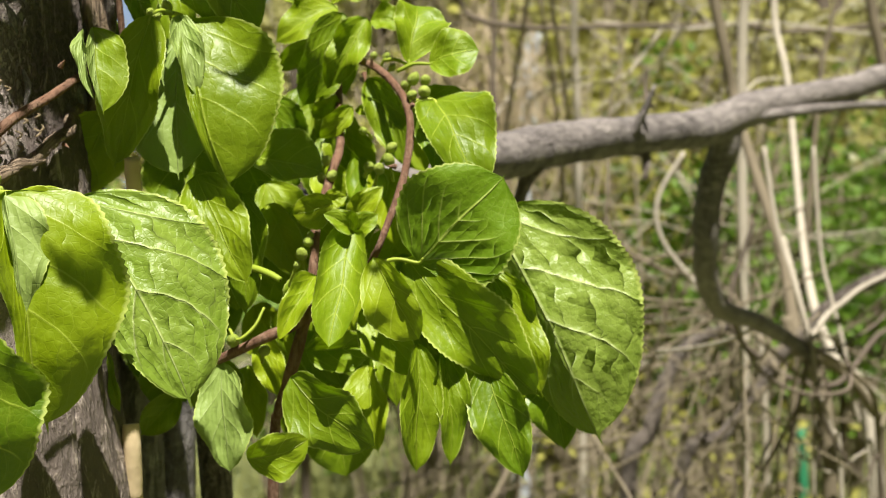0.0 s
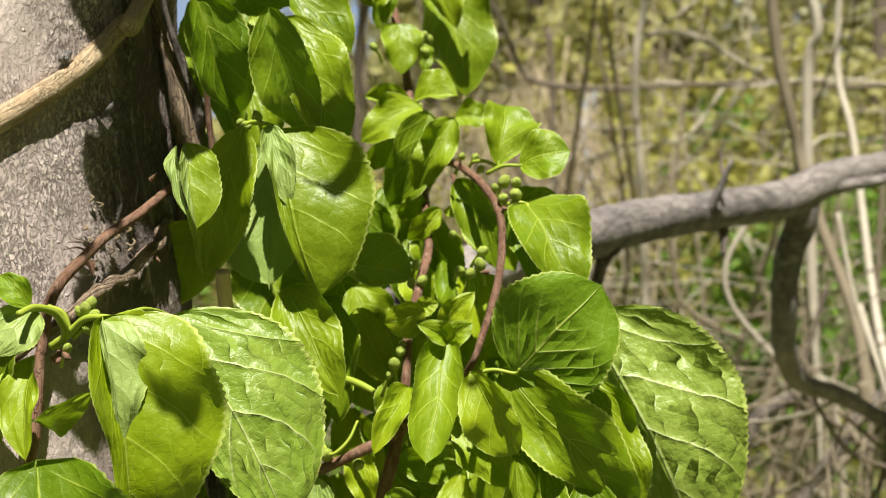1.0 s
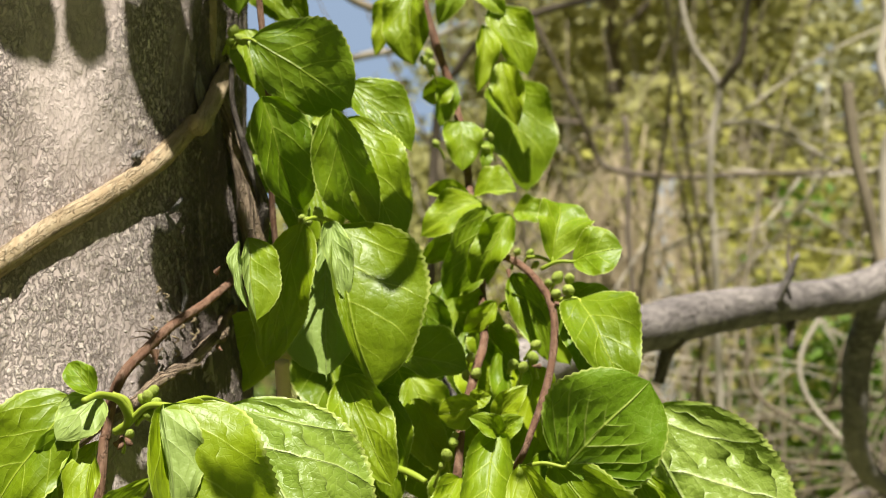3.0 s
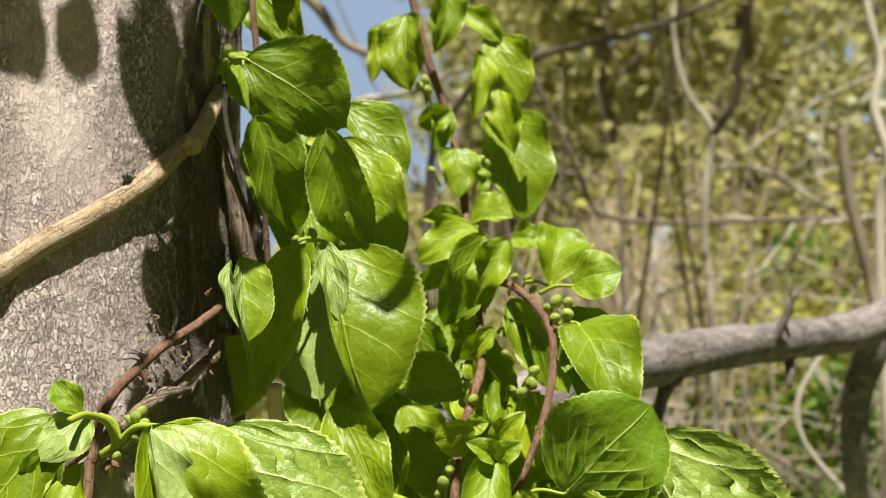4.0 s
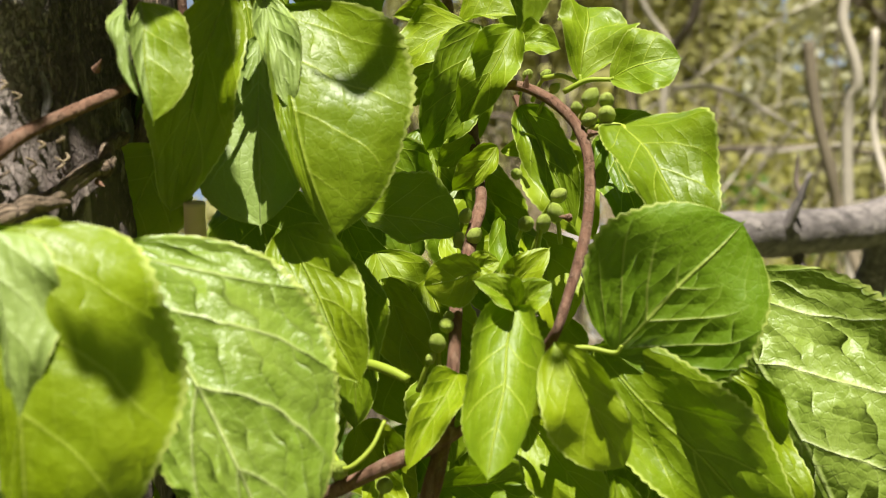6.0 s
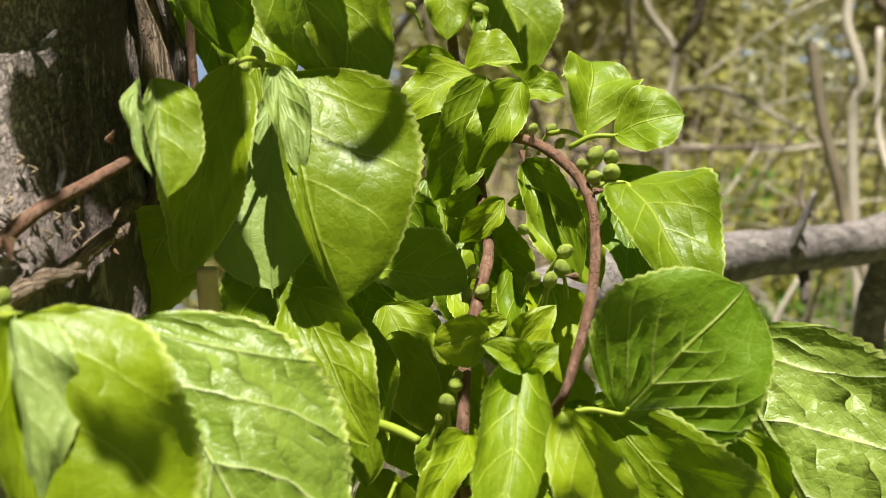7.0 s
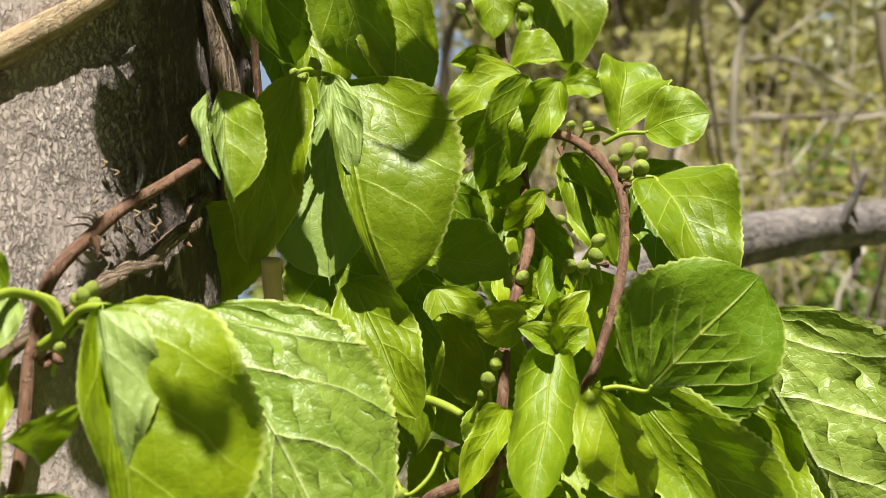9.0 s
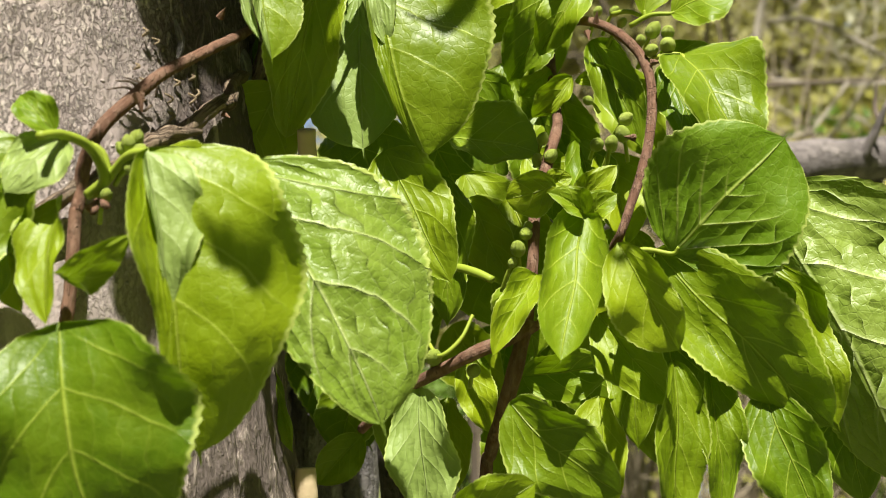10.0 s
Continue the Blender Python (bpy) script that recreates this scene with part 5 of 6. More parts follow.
# ---- saplings and hanging stems behind ----
def sapling(name, line, radii, material, label, group="", drop=True):
    base = np.array(line[-1], float)
    ob = thing(name, (base[0], base[1], 0.0), label, "sapling" if name == "sapling" else "vine", group)
    pts = list(line)
    if drop and base[2] > 0.1:
        pts.append((base[0] + 0.02, base[1] + 0.03, base[2] * 0.5))
        pts.append((base[0] + 0.03, base[1] + 0.02, -0.05))
        radii = list(radii) + [radii[-1], radii[-1] * 1.2]
    tube("stem", pts, radii, material, ob, "", 9, 7, 0.10, 30.0)
    return ob


s1 = sapling("sapling", [(0.2781, 1.4500, 2.1387), (0.3015, 1.4800, 1.9366), (0.2964, 1.4800, 1.8307), (0.3142, 1.4800, 1.7438), (0.3519, 1.4800, 1.6797), (0.3406, 1.4800, 1.6075), (0.3388, 1.4900, 1.5087), (0.3468, 1.5000, 1.4106)], [0.002, 0.003, 0.004, 0.0045, 0.006, 0.0055, 0.006, 0.006], PALETWIG, "pale bare sapling with a forked stem")
tube("side_stem", [(0.3519, 1.4800, 1.6771), (0.3803, 1.4600, 1.7214), (0.3860, 1.4400, 1.7835), (0.4001, 1.4200, 1.8620), (0.4151, 1.4000, 1.9826)], [0.007, 0.006, 0.005, 0.004, 0.002], DARKTWIG, s1, "", 8, 6)
tube("side_stem", [(0.3557, 1.4800, 1.6245), (0.4017, 1.4200, 1.6115), (0.4541, 1.3800, 1.5711), (0.5029, 1.3400, 1.5247)], [0.004, 0.004, 0.003, 0.002], PALETWIG, s1, "", 8, 6)
sapling("hanging_vine", [(0.4868, 1.3000, 1.6405), (0.4949, 1.3000, 1.5503), (0.5105, 1.3000, 1.4753), (0.5238, 1.3000, 1.4077), (0.5410, 1.2500, 1.2997), (0.5540, 1.2000, 1.2120), (0.5548, 1.1500, 1.1088), (0.5825, 1.1200, 1.0030)], [0.008, 0.008, 0.0075, 0.0075, 0.007, 0.007, 0.008, 0.009], TWIG, "grey-brown woody vine hanging among the brush", "hanging vines")
sapling("hanging_vine", [(0.6847, 1.6000, 1.7484), (0.6762, 1.6000, 1.5967), (0.6792, 1.5500, 1.4916), (0.6736, 1.5000, 1.3744), (0.6511, 1.4000, 1.2374), (0.6310, 1.3000, 1.1449), (0.6429, 1.2500, 1.0735), (0.6676, 1.2000, 0.9922)], [0.005, 0.005, 0.005, 0.005, 0.005, 0.006, 0.006, 0.007], PALETWIG, "pale woody vine hanging among the brush", "hanging vines")
sapling("hanging_vine", [(0.7400, 1.4000, 1.6721), (0.7486, 1.4000, 1.5757), (0.7671, 1.4000, 1.4874), (0.7990, 1.4000, 1.3350), (0.8162, 1.4000, 1.0938)], [0.008, 0.008, 0.008, 0.008, 0.008], TWIG, "grey-brown woody vine hanging among the brush", "hanging vines")
sapling("hanging_vine", [(0.4012, 1.1000, 1.3295), (0.3713, 1.1000, 1.2763), (0.3748, 1.1000, 1.2302), (0.4119, 1.1000, 1.1810), (0.4558, 1.1000, 1.1382), (0.4966, 1.1000, 1.0787)], [0.003, 0.003, 0.003, 0.0035, 0.004, 0.004], PALETWIG, "thin pale curling vine among the brush", "hanging vines")
sapling("hanging_vine", [(0.4217, 0.9000, 1.2443), (0.4119, 0.9000, 1.2156), (0.3970, 0.9000, 1.1640), (0.4018, 0.9000, 1.1297), (0.4604, 0.9000, 1.0839), (0.5075, 0.9000, 1.0782), (0.6006, 0.9500, 1.0972)], [0.0026, 0.0026, 0.0028, 0.003, 0.003, 0.003, 0.003], DARKTWIG, "thin dark looping vine among the brush", "hanging vines")
sapling("hanging_vine", [(0.6481, 1.0000, 1.1993), (0.5968, 1.0000, 1.1865), (0.5459, 1.0000, 1.1615), (0.5079, 1.0000, 1.1242), (0.4764, 1.0000, 1.0932), (0.4263, 1.0000, 1.0193), (0.3703, 1.0000, 0.9459)], [0.008, 0.008, 0.007, 0.007, 0.008, 0.008, 0.008], DARKWOOD, "dark crooked woody vine in the undergrowth", "hanging vines")
sapling("hanging_vine", [(0.4169, 0.9500, 1.1358), (0.3687, 0.9500, 1.1149), (0.3448, 0.9500, 1.0794), (0.3270, 0.9500, 1.0263), (0.3034, 0.9500, 0.9438)], [0.006, 0.007, 0.008, 0.009, 0.009], DARKWOOD, "dark crooked woody vine in the undergrowth", "hanging vines")
sapling("hanging_vine", [(0.4889, 1.0000, 1.1427), (0.5017, 1.0000, 1.1056), (0.5474, 1.0200, 1.0917), (0.6053, 1.0500, 1.0378), (0.6399, 1.1000, 0.9588)], [0.006, 0.007, 0.006, 0.006, 0.006], TWIG, "grey-brown crooked vine in the undergrowth", "hanging vines")
sapling("hanging_vine", [(0.2944, 2.2000, 1.7961), (0.3009, 2.2000, 1.6592), (0.2981, 2.2000, 1.5564), (0.3055, 2.2000, 1.4538), (0.3090, 2.2000, 1.2487)], [0.006, 0.006, 0.006, 0.005, 0.005], DARKTWIG, "dark thin stem in the undergrowth", "hanging vines")
sapling("hanging_vine", [(0.3825, 0.7000, 1.2235), (0.3890, 0.6800, 1.1756), (0.3906, 0.6600, 1.1388), (0.3964, 0.6600, 1.1015), (0.4138, 0.6700, 1.0629), (0.4276, 0.6800, 0.9997)], [0.0026, 0.0025, 0.0023, 0.0022, 0.0021, 0.0019], PALETWIG, "pale woody vine hanging through the knot of vines", "hanging vines", True)
sapling("hanging_vine", [(0.3725, 0.7200, 1.3026), (0.3775, 0.7000, 1.2331), (0.3840, 0.6800, 1.1899), (0.3888, 0.6500, 1.1395), (0.3984, 0.6600, 1.0922), (0.4030, 0.6800, 1.0474)], [0.0020, 0.0019, 0.0018, 0.0017, 0.0016, 0.0015], PALETWIG, "pale woody vine hanging through the knot of vines", "hanging vines", True)
sapling("hanging_vine", [(0.4316, 0.7600, 1.3068), (0.4307, 0.7400, 1.2144), (0.4335, 0.7200, 1.1698), (0.4375, 0.7000, 1.1268), (0.4441, 0.7000, 1.0879), (0.4562, 0.7000, 1.0491), (0.4727, 0.7200, 0.9918)], [0.0019, 0.0018, 0.0017, 0.0017, 0.0016, 0.0015, 0.0014], PALETWIG, "pale woody vine hanging through the knot of vines", "hanging vines", True)
sapling("hanging_vine", [(0.2914, 0.5600, 1.1742), (0.3039, 0.5700, 1.1485), (0.3329, 0.6000, 1.1162), (0.3670, 0.6200, 1.0996), (0.3984, 0.6300, 1.0963), (0.4182, 0.6400, 1.1016), (0.4241, 0.6600, 1.1202), (0.4097, 0.6600, 1.1295), (0.3897, 0.6550, 1.1289)], [0.0016, 0.0016, 0.0015, 0.0015, 0.0014, 0.0014, 0.0013, 0.0013, 0.0012], DARKTWIG, "thin dark vine looping round the bent limb", "hanging vines", False)
sapling("hanging_vine", [(0.2772, 0.7200, 1.1242), (0.2957, 0.6600, 1.1313), (0.3090, 0.6100, 1.1409), (0.3185, 0.5900, 1.1495), (0.3328, 0.6000, 1.1556)], [0.0017, 0.0016, 0.0015, 0.0014, 0.0013], PALETWIG, "thin pale twig resting on the bent limb", "hanging vines", False)
sapling("hanging_vine", [(0.3822, 0.6500, 1.1339), (0.4146, 0.6600, 1.1202), (0.4517, 0.6800, 1.0948), (0.4681, 0.7000, 1.0588), (0.4879, 0.7200, 1.0214)], [0.0026, 0.0024, 0.0023, 0.0021, 0.0019], TWIG, "grey-brown vine drooping from the knot of vines", "hanging vines", True)
sapling("hanging_vine", [(0.3869, 0.6500, 1.1371), (0.4134, 0.6800, 1.1567), (0.4358, 0.7000, 1.1680), (0.4640, 0.7200, 1.1823), (0.5163, 0.7600, 1.1967), (0.5779, 0.8000, 1.2106)], [0.0027, 0.0026, 0.0024, 0.0023, 0.0022, 0.0020], PALETWIG, "pale woody vine rising from the knot of vines", "hanging vines", False)
sapling("hanging_vine", [(0.5127, 0.7400, 1.1846), (0.4751, 0.7100, 1.1546), (0.4330, 0.6800, 1.1348), (0.4011, 0.6600, 1.1286)], [0.0014, 0.0013, 0.0012, 0.0010], DARKTWIG, "thin dark twig running into the knot of vines", "hanging vines", False)
sapling("hanging_vine", [(0.3897, 0.6550, 1.1308), (0.3831, 0.6600, 1.0829), (0.3763, 0.6700, 1.0442), (0.3721, 0.6800, 1.0001)], [0.0014, 0.0013, 0.0012, 0.0010], DARKTWIG, "thin dark vine hanging from the knot of vines", "hanging vines", True)
sapling("hanging_vine", [(0.3926, 0.6550, 1.1262), (0.4013, 0.6600, 1.0829), (0.4196, 0.6700, 1.0487), (0.4471, 0.6800, 1.0186), (0.4671, 0.6900, 0.9975)], [0.0018, 0.0017, 0.0016, 0.0015, 0.0014], DARKTWIG, "thin dark vine hanging from the knot of vines", "hanging vines", True)
sapling("hanging_vine", [(0.3878, 0.6550, 1.1289), (0.3850, 0.6600, 1.0922), (0.3797, 0.6800, 1.0617), (0.3660, 0.7000, 1.0254), (0.3476, 0.7200, 0.9904)], [0.0018, 0.0017, 0.0016, 0.0015, 0.0014], TWIG, "grey-brown vine drooping from the knot of vines", "hanging vines", True)
sapling("hanging_vine", [(0.3841, 0.6550, 1.1252), (0.3904, 0.7000, 1.0880), (0.4001, 0.7200, 1.0416), (0.4330, 0.7200, 1.0178), (0.4839, 0.7200, 0.9942)], [0.0016, 0.0015, 0.0014, 0.0013, 0.0012], PALETWIG, "thin pale vine curling under the knot", "hanging vines", True)
sapling("hanging_vine", [(0.3936, 0.6550, 1.1252), (0.4075, 0.6600, 1.0969), (0.4022, 0.6700, 1.0629), (0.4080, 0.6800, 1.0284), (0.4069, 0.6900, 0.9932)], [0.0015, 0.0014, 0.0013, 0.0012, 0.0011], DARKTWIG, "thin dark vine hanging from the knot of vines", "hanging vines", True)
sapling("hanging_vine", [(0.3348, 0.6200, 1.1412), (0.3603, 0.6300, 1.1226), (0.3881, 0.6400, 1.0989), (0.3974, 0.6500, 1.1164), (0.3841, 0.6500, 1.1367), (0.3674, 0.6400, 1.1446)], [0.0016, 0.0015, 0.0014, 0.0014, 0.0013, 0.0012], TWIG, "grey-brown vine wound round the bent limb", "hanging vines", False)
sapling("hanging_vine", [(0.3409, 1.2, 1.7991), (0.2622, 1.2, 1.7605), (0.1983, 1.2, 1.7361), (0.1347, 1.2, 1.7213), (0.0641, 1.22, 1.7057), (-0.02, 1.26, 1.66), (-0.06, 1.30, 1.50)], [0.003, 0.0042, 0.0045, 0.0047, 0.005, 0.005, 0.006], DARKTWIG, "dark bare branch bowed across the brush", "hanging vines")
sapling("sapling", [(0.5242, 1.3, 1.8384), (0.5311, 1.3, 1.7911), (0.5425, 1.3, 1.7287), (0.5324, 1.3, 1.667), (0.5481, 1.3, 1.5909), (0.5376, 1.32, 1.4712)], [0.005, 0.0055, 0.006, 0.0065, 0.007, 0.0075], PALETWIG, "pale crooked bare sapling in the brush")
CABLE = thing("hanging_vine", (0.7341, 2.0000, 1.6471), "long dark vine stretched level through the brush", "vine", "hanging vines")
tube("stem", [(0.0891, 1.9000, 1.9241), (0.1845, 1.9500, 1.7366), (0.2149, 2.0000, 1.6803), (0.2520, 2.0000, 1.6485), (0.3687, 2.0000, 1.6359), (0.5182, 2.0000, 1.6430), (0.7341, 2.0000, 1.6493), (0.8432, 2.0000, 1.6385), (1.0280, 2.0000, 1.6549), (1.3400, 2.1000, 1.6949), (2.0901, 2.3000, 1.7100)], [0.005, 0.005, 0.006, 0.006, 0.0055, 0.005, 0.005, 0.005, 0.005, 0.005, 0.004], DARKTWIG, CABLE, "", 8, 8)
tube("side_stem", [(0.4646, 2.0000, 1.6505), (0.6258, 2.0000, 1.6387), (0.7712, 1.9800, 1.6506), (0.9232, 1.9800, 1.6386), (1.1747, 2.0000, 1.6188)], [0.003, 0.0035, 0.0035, 0.003, 0.002], PALETWIG, CABLE, "", 8, 6)
sapling("hanging_vine", [(-0.3590, 1.3000, 1.9469), (-0.2621, 1.3000, 1.8491), (-0.2145, 1.3000, 1.8090), (-0.1748, 1.3000, 1.7572), (-0.1206, 1.3000, 1.7297), (-0.0589, 1.3000, 1.6750)], [0.006, 0.007, 0.008, 0.006, 0.005, 0.004], TWIG, "grey-brown branch slanting across the sky", "hanging vines")
sapling("hanging_vine", [(-0.3036, 1.5000, 1.6768), (-0.2196, 1.5000, 1.7156), (-0.1689, 1.5000, 1.7316), (-0.1011, 1.5000, 1.7442), (-0.0165, 1.5000, 1.7832)], [0.004, 0.005, 0.006, 0.005, 0.004], PALETWIG, "pale branch crossing before the sky", "hanging vines", False)
POST = thing("post", (0.7828, 5.0000, 1.9438), "weathered bluish-grey wooden post in the brush", "post")
pp = np.array((0.7864, 5.0000, 2.1587))
tube("shaft", [pp, pp - (0.02, 0, 0.12), pp - (0.03, 0, 0.4), (pp[0] - 0.04, pp[1], -0.1)], [0.03, 0.035, 0.045, 0.05], GREYWOOD, POST, "", 10, 5)
GPOST = thing("fence_post", (1.6073, 4.0000, 0.5419), "slim green metal fence post in the grass", "post")
gp = np.array((1.5829, 4.0000, 0.6362))
tube("shaft", [gp, gp * (1, 1, 0.6) + (0.01, 0, 0), (gp[0] + 0.02, gp[1], -0.1)], [0.016, 0.016, 0.016], GREENPAINT, GPOST, "", 10, 4, 0.0)


# ---- undergrowth ----
def strands(count, place_fn, length, radius, sway, seed, sides=4, droop=0.0, bend=0.16):
    """Many thin bent stems as arrays."""
    rng = random.Random(seed)
    chunks = []
    for _ in range(count):
        x, y, z, up = place_fn(rng)
        n = length * rng.uniform(0.5, 1.3)
        d = Vector((rng.gauss(0, sway), rng.gauss(0, sway), up)).normalized()
        pts, p = [], Vector((x, y, z))
        for k in range(6):
            pts.append(tuple(p))
            d = (d + Vector((rng.gauss(0, bend), rng.gauss(0, bend), rng.gauss(0, bend * 0.65) - droop * k))).normalized()
            p = p + d * n / 5
        r = radius * rng.uniform(0.5, 1.5)
        chunks.append(tube_arrays(pts, [r, r * 0.8, r * 0.3], sides, 3))
    return joined(chunks)


def leaf_cloud(count, place_fn, size, seed):
    """Many small bent leaves of four triangles each, as arrays."""
    rng = random.Random(seed)
    verts, faces = [], []
    for _ in range(count):
        c = Vector(place_fn(rng))
        s = size * rng.uniform(0.5, 1.4)
        turn = Euler((rng.uniform(-1.2, 1.2), rng.uniform(-1.2, 1.2), rng.uniform(0, 6.28))).to_matrix()
        n = len(verts)
        for q in ((0, -0.5, 0), (0.3, 0.02, 0.09), (0, 0.55, -0.05), (-0.3, 0.02, 0.09), (0, 0.0, 0)):
            verts.append(tuple(c + turn @ (Vector(q) * s)))
        faces += [(n, n + 1, n + 4), (n + 1, n + 2, n + 4), (n + 2, n + 3, n + 4), (n + 3, n, n + 4)]
    return verts, faces


def stuff(name, arrays, material, label, category, smooth=False):
    v, f = arrays
    ob = new(name, mesh_of(name, v, f, material, smooth))
    return tagged(ob, label, category, kind="stuff")


# upright thin stems and fallen twigs in front of the woods
def upright(rng):
    y = rng.uniform(1.6, 4.5)
    return rng.uniform(0.02, 0.36) * y, y, rng.uniform(-0.05, 0.5), 1.0


def crossing(rng):
    y = rng.uniform(1.4, 4.0)
    return rng.uniform(0.02, 0.40) * y, y, 1.2 + y * rng.uniform(-0.10, 0.26), rng.uniform(-0.6, 0.6)


def low_tangle(rng):
    y = rng.uniform(0.95, 1.9)
    return rng.uniform(0.14, 0.42) * y, y, 1.2 + y * rng.uniform(-0.26, 0.0), rng.uniform(-0.8, 0.8)


stuff("undergrowth_stems", strands(64, upright, 2.4, 0.0045, 0.14, 3, 5), TWIG, "thin bare upright stems of the undergrowth", "undergrowth", True)
stuff("undergrowth_twigs", strands(90, crossing, 0.8, 0.0022, 0.8, 5, 4, 0.0, 0.26), PALETWIG, "tangle of thin dry twigs", "undergrowth", True)
stuff("undergrowth_tangle", strands(60, low_tangle, 0.5, 0.0024, 0.8, 8, 5, 0.03, 0.32), TWIG, "tangle of curling dry vines near the ground", "undergrowth", True)


def knot(rng):
    x, y, z = (0.3880, 0.6600, 1.1260)
    return x + rng.gauss(0, 0.03), y + rng.uniform(-0.02, 0.25), z + rng.gauss(0, 0.03), rng.uniform(-1.0, 0.2)


stuff("undergrowth_tangle", strands(34, knot, 0.4, 0.0011, 0.5, 17, 5, 0.02, 0.34), TWIG, "bundle of curling dry vines hanging from the limb", "undergrowth", True)


def brush_spot(rng):
    y = rng.uniform(2.8, 3.4)
    return 0.36 + rng.gauss(0, 0.10), y, 1.72 + rng.gauss(0, 0.12), -1.0


stuff("dry_brush", strands(260, brush_spot, 0.5, 0.0022, 0.35, 11, 4, 0.02), STRAW, "hanging mat of dry straw-coloured vines", "brush", True)


# ---- shrubs and trees of the wood edge ----
def shrub(x, y, height, width, count, size, material, seed, label, name="shrub", base=0.0):
    z0 = ground_height(x, y)
    ob = thing(name, (x, y, z0), label, name)
    rng = random.Random(seed)
    chunks, tips = [], []
    for k in range(9):
        w = rng.uniform(0, 6.28)
        lean = rng.uniform(0.1, 0.5) * width
        top = (x + math.cos(w) * lean, y + math.sin(w) * lean, z0 + height * rng.uniform(0.6, 1.0))
        mid = (x + math.cos(w) * lean * 0.4, y + math.sin(w) * lean * 0.4, z0 + height * 0.4)
        chunks.append(tube_arrays([(x + rng.gauss(0, 0.04), y, z0 - 0.05), mid, top], [0.012 * height, 0.008 * height, 0.002 * height], 6, 5, 0.1, 9.0))
        tips += [top, mid]
        for j in range(4):
            e = Vector(top).lerp(Vector(mid), rng.random())
            g = e + Vector((rng.gauss(0, 0.22), rng.gauss(0, 0.22), rng.gauss(0.05, 0.16))) * width
            chunks.append(tube_arrays([tuple(e), tuple((e + g) / 2 + Vector((0, 0, 0.04))), tuple(g)], [0.004 * height, 0.003 * height, 0.001 * height], 5, 3))
            tips.append(tuple(g))
    v, f = joined(chunks)
    tagged(part("branchwork", mesh_of("branchwork", v, f, TWIG), ob), kind="stuff")
    clumps = [(Vector(rng.choice(tips)) + Vector((rng.gauss(0, 0.16), rng.gauss(0, 0.16), rng.gauss(0, 0.16))) * width, rng.uniform(0.08, 0.22) * width) for _ in range(46)]

    def spot(r):
        c, s = r.choice(clumps)
        q = c + Vector((r.gauss(0, s), r.gauss(0, s), r.gauss(0, s * 0.7)))
        q.z = max(q.z, z0 + base)
        return q

    v, f = leaf_cloud(count, spot, size, seed + 1)
    tagged(part("foliage", mesh_of("foliage", v, f, material, False), ob), kind="stuff")
    return ob


def tree(x, y, height, width, count, size, seed, label):
    z0 = ground_height(x, y)
    ob = thing("tree", (x, y, z0), label, "tree", "trees of the wood edge")
    rng = random.Random(seed)
    lean = rng.gauss(0, 0.04) * height
    axis = [(x, y, z0 - 0.1), (x + lean * 0.2, y, z0 + height * 0.3), (x + lean * 0.7, y + 0.1, z0 + height * 0.65), (x + lean, y, z0 + height)]
    v, f = tube_arrays(axis, [0.016 * height, 0.012 * height, 0.007 * height, 0.001 * height], 9, 7, 0.12, 3.0)
    part("trunk", mesh_of("trunk", v, f, DARKTWIG), ob)
    chunks, tips = [], []
    for k in range(16):
        t = rng.uniform(0.18, 0.95)
        p = Vector((x + lean * t, y, z0 + height * t))
        w = rng.uniform(0, 6.28)
        n = width * (1.1 - 0.6 * t) * rng.uniform(0.5, 1.0)
        q = p + Vector((math.cos(w) * n, math.sin(w) * n, n * rng.uniform(0.1, 0.7)))
        m = p.lerp(q, 0.5) + Vector((0, 0, 0.08 * n))
        chunks.append(tube_arrays([tuple(p), tuple(m), tuple(q)], [0.005 * height, 0.003 * height, 0.001 * height], 5, 4))
        tips += [m, q, p.lerp(q, 0.75)]
    v, f = joined(chunks)
    tagged(part("limbwork", mesh_of("limbwork", v, f, DARKTWIG), ob), kind="stuff")
    clumps = [(rng.choice(tips) + Vector((rng.gauss(0, 0.2), rng.gauss(0, 0.2), rng.gauss(0, 0.2))) * width, rng.uniform(0.06, 0.16) * width) for _ in range(80)]

    def spot(r):
        c, s = r.choice(clumps)
        return c + Vector((r.gauss(0, s), r.gauss(0, s), r.gauss(0, s * 0.6)))

    v, f = leaf_cloud(count, spot, size, seed + 1)
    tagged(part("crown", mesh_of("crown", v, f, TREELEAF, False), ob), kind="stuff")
    return ob


build_crown()
SH = "green leafy shrub, some at the wood edge, some added out of view"
YS = "yellow-green spring shrub in the undergrowth"
shrub(1.55, 5.0, 1.9, 0.9, 2600, 0.055, SHRUB, 21, SH)
shrub(2.35, 5.6, 2.0, 1.0, 2600, 0.06, SHRUB, 23, SH)
shrub(0.95, 5.2, 2.2, 0.9, 3000, 0.055, WOODS, 25, YS)
shrub(0.35, 5.8, 2.2, 0.9, 3000, 0.055, WOODS, 27, YS)
shrub(1.5, 6.8, 3.0, 1.2, 3600, 0.06, WOODS, 29, YS)
shrub(0.9, 4.2, 0.9, 0.55, 420, 0.05, WOODS, 31, YS)
shrub(1.25, 3.6, 0.8, 0.5, 360, 0.045, WOODS, 33, YS)
shrub(-0.3, 5.4, 1.2, 0.8, 900, 0.055, SHRUB, 35, SH)
shrub(-1.2, 4.6, 1.3, 0.9, 900, 0.055, SHRUB, 37, SH)
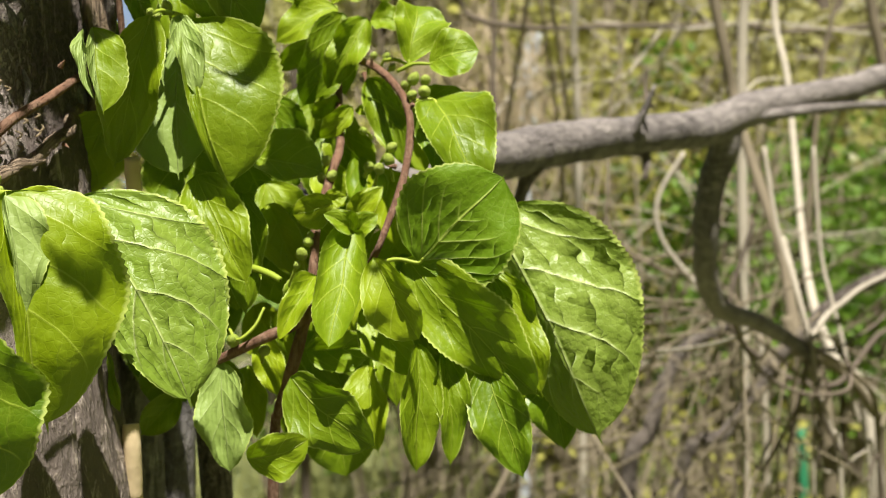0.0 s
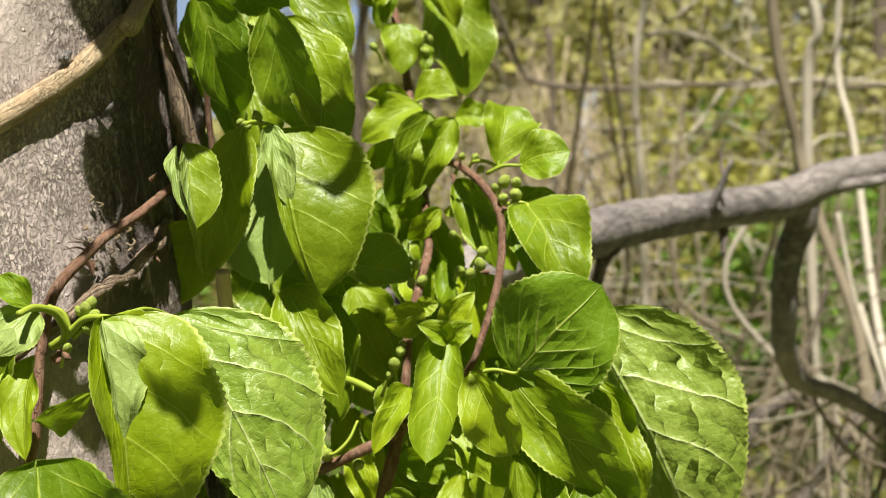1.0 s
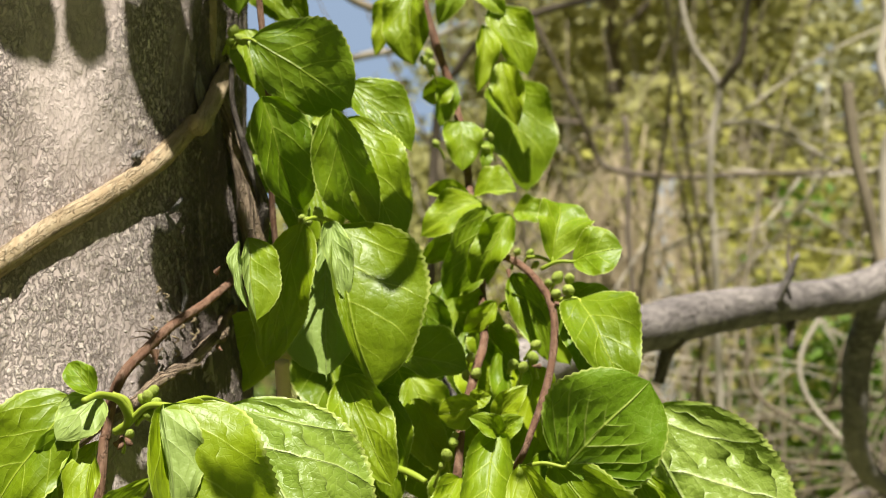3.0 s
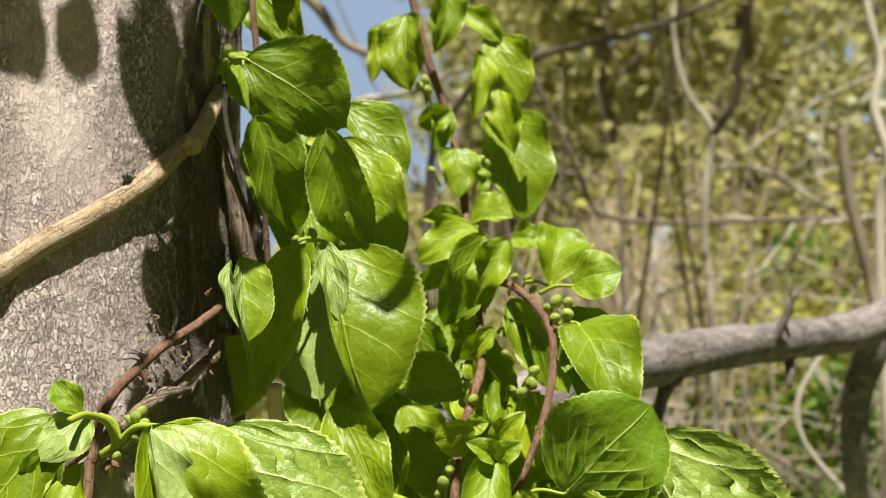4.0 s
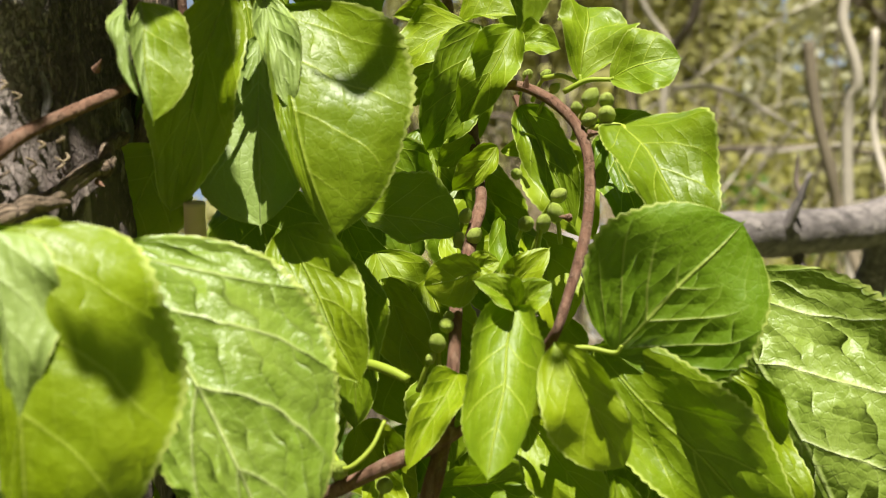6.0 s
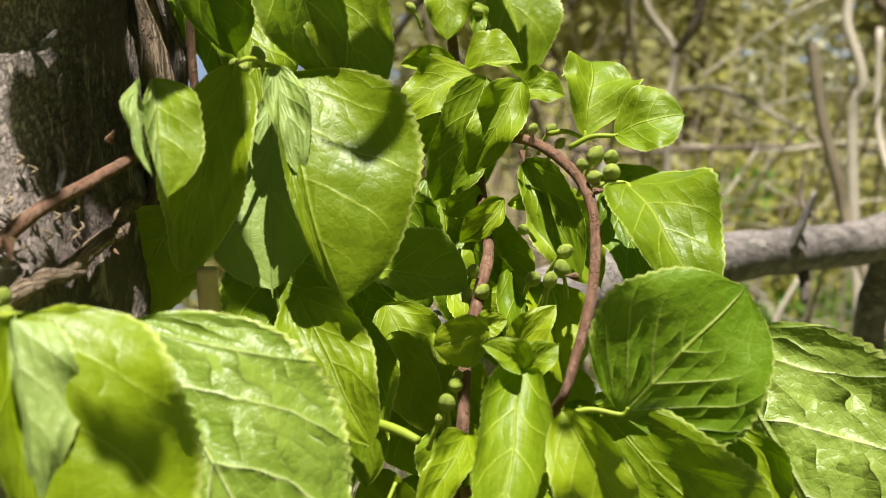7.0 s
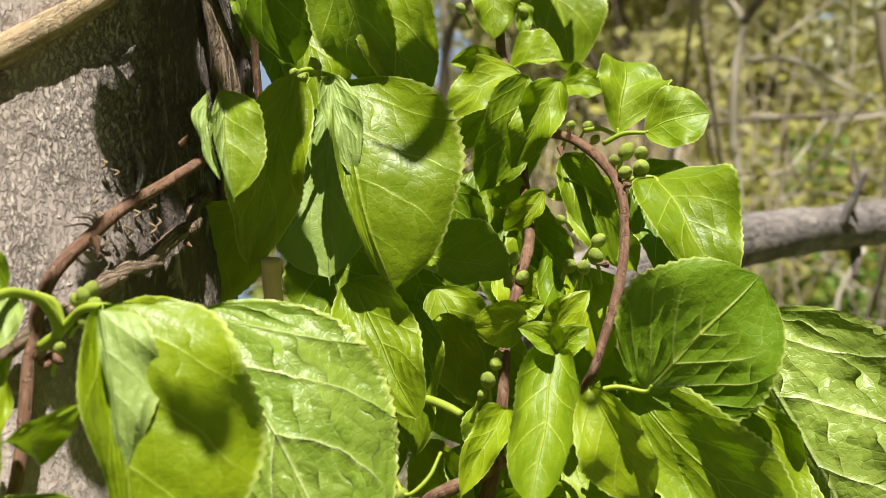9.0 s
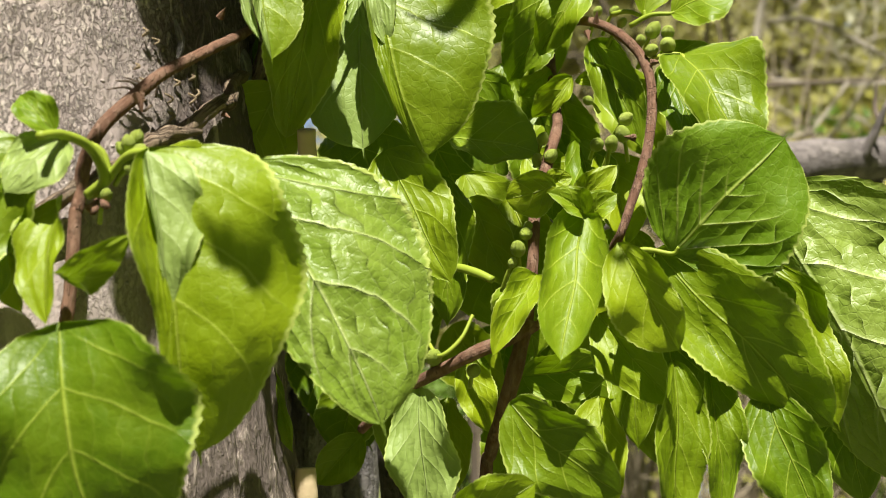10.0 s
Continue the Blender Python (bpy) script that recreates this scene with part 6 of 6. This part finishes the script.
# unseen shrubs added behind and beside the camera to cut the fill light
for k, (x, y) in enumerate(((-2.6, -3.4), (-0.6, -4.2), (1.6, -3.8), (3.2, -2.4), (-3.8, -1.2), (-3.2, 1.8))):
    shrub(x, y, 2.6, 1.4, 2600, 0.11, SHRUB, 140 + 5 * k, SH)
shrub(3.2, 7.5, 2.4, 1.2, 2000, 0.07, SHRUB, 39, SH)
TL = "slender tree in fresh yellow-green spring leaf"
for k, (x, y, h, w) in enumerate(((1.0, 8.2, 6.5, 1.6), (2.2, 8.6, 7.0, 1.8), (3.6, 9.5, 7.5, 2.0), (0.2, 9.6, 4.6, 1.2), (1.7, 11.0, 8.0, 2.0), (3.0, 12.0, 9.0, 2.2), (4.8, 12.0, 9.0, 2.4), (0.7, 12.5, 7.5, 1.8), (6.5, 14.0, 10.0, 2.8), (2.4, 15.0, 10.0, 2.4), (4.2, 17.0, 11.0, 2.8), (1.2, 17.0, 9.5, 2.2), (-0.6, 16.0, 3.5, 1.6), (-2.5, 15.0, 3.5, 1.8), (-5.0, 16.0, 6.0, 2.2), (8.5, 17.0, 10.0, 3.0))):
    tree(x, y, h, w, 4200, 0.085 + 0.004 * y, 50 + 3 * k, TL)


# ---- far woods behind ----
def far_spot(rng):
    y = rng.uniform(22, 40)
    x = y * rng.uniform(-0.02, 0.75)
    return Vector((x, y, ground_height(x, y) + rng.uniform(0, 1) ** 0.8 * (10 + 3 * noise.noise(Vector((x * 0.2, 1, 1))))))


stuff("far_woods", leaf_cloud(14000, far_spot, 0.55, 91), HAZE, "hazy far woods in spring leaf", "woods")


def low_spot(rng):
    y = rng.uniform(22, 40)
    x = y * rng.uniform(-0.9, 0.0)
    return Vector((x, y, ground_height(x, y) + rng.uniform(0, 1) * 2.4))


stuff("far_woods", leaf_cloud(5000, low_spot, 0.5, 93), SHRUB, "low far scrub along the field", "woods")


# ---- grass ----
def grass(count, seed):
    rng = random.Random(seed)
    verts, faces = [], []
    for _ in range(count):
        y = 1.5 + 8 * rng.random() ** 1.4
        x = y * rng.uniform(-0.5, 0.55)
        z = ground_height(x, y) - 0.01
        h, w = rng.uniform(0.06, 0.28), rng.uniform(0.002, 0.005)
        a = rng.uniform(0, 6.28)
        dx, dy = math.cos(a), math.sin(a)
        lean = rng.uniform(0.1, 0.7) * h
        n = len(verts)
        verts += [(x - dy * w, y + dx * w, z), (x + dy * w, y - dx * w, z), (x + dx * lean * 0.35 - dy * w * 0.7, y + dy * lean * 0.35 + dx * w * 0.7, z + h * 0.6),
                  (x + dx * lean * 0.35 + dy * w * 0.7, y + dy * lean * 0.35 - dx * w * 0.7, z + h * 0.6), (x + dx * lean, y + dy * lean, z + h)]
        faces += [(n, n + 1, n + 3, n + 2), (n + 2, n + 3, n + 4)]
    return verts, faces


def near_grass(count, seed):
    """Short blades round the foot of the tree."""
    rng = random.Random(seed)
    verts, faces = [], []
    for _ in range(count):
        w, d = rng.uniform(0, 6.28), 5.5 * rng.random() ** 0.6
        x, y = d * math.cos(w), d * math.sin(w) - 0.5
        z = ground_height(x, y) - 0.01
        h, b, a = rng.uniform(0.05, 0.2), rng.uniform(0.003, 0.006), rng.uniform(0, 6.28)
        dx, dy = math.cos(a), math.sin(a)
        n = len(verts)
        verts += [(x - dy * b, y + dx * b, z), (x + dy * b, y - dx * b, z), (x + dx * h * 0.5, y + dy * h * 0.5, z + h)]
        faces.append((n, n + 1, n + 2))
    return verts, faces


stuff("grass", near_grass(30000, 73), GRASS, "short meadow grass round the tree", "grass")
stuff("grass", grass(16000, 71), GRASS, "rough dry and green meadow grass", "grass")
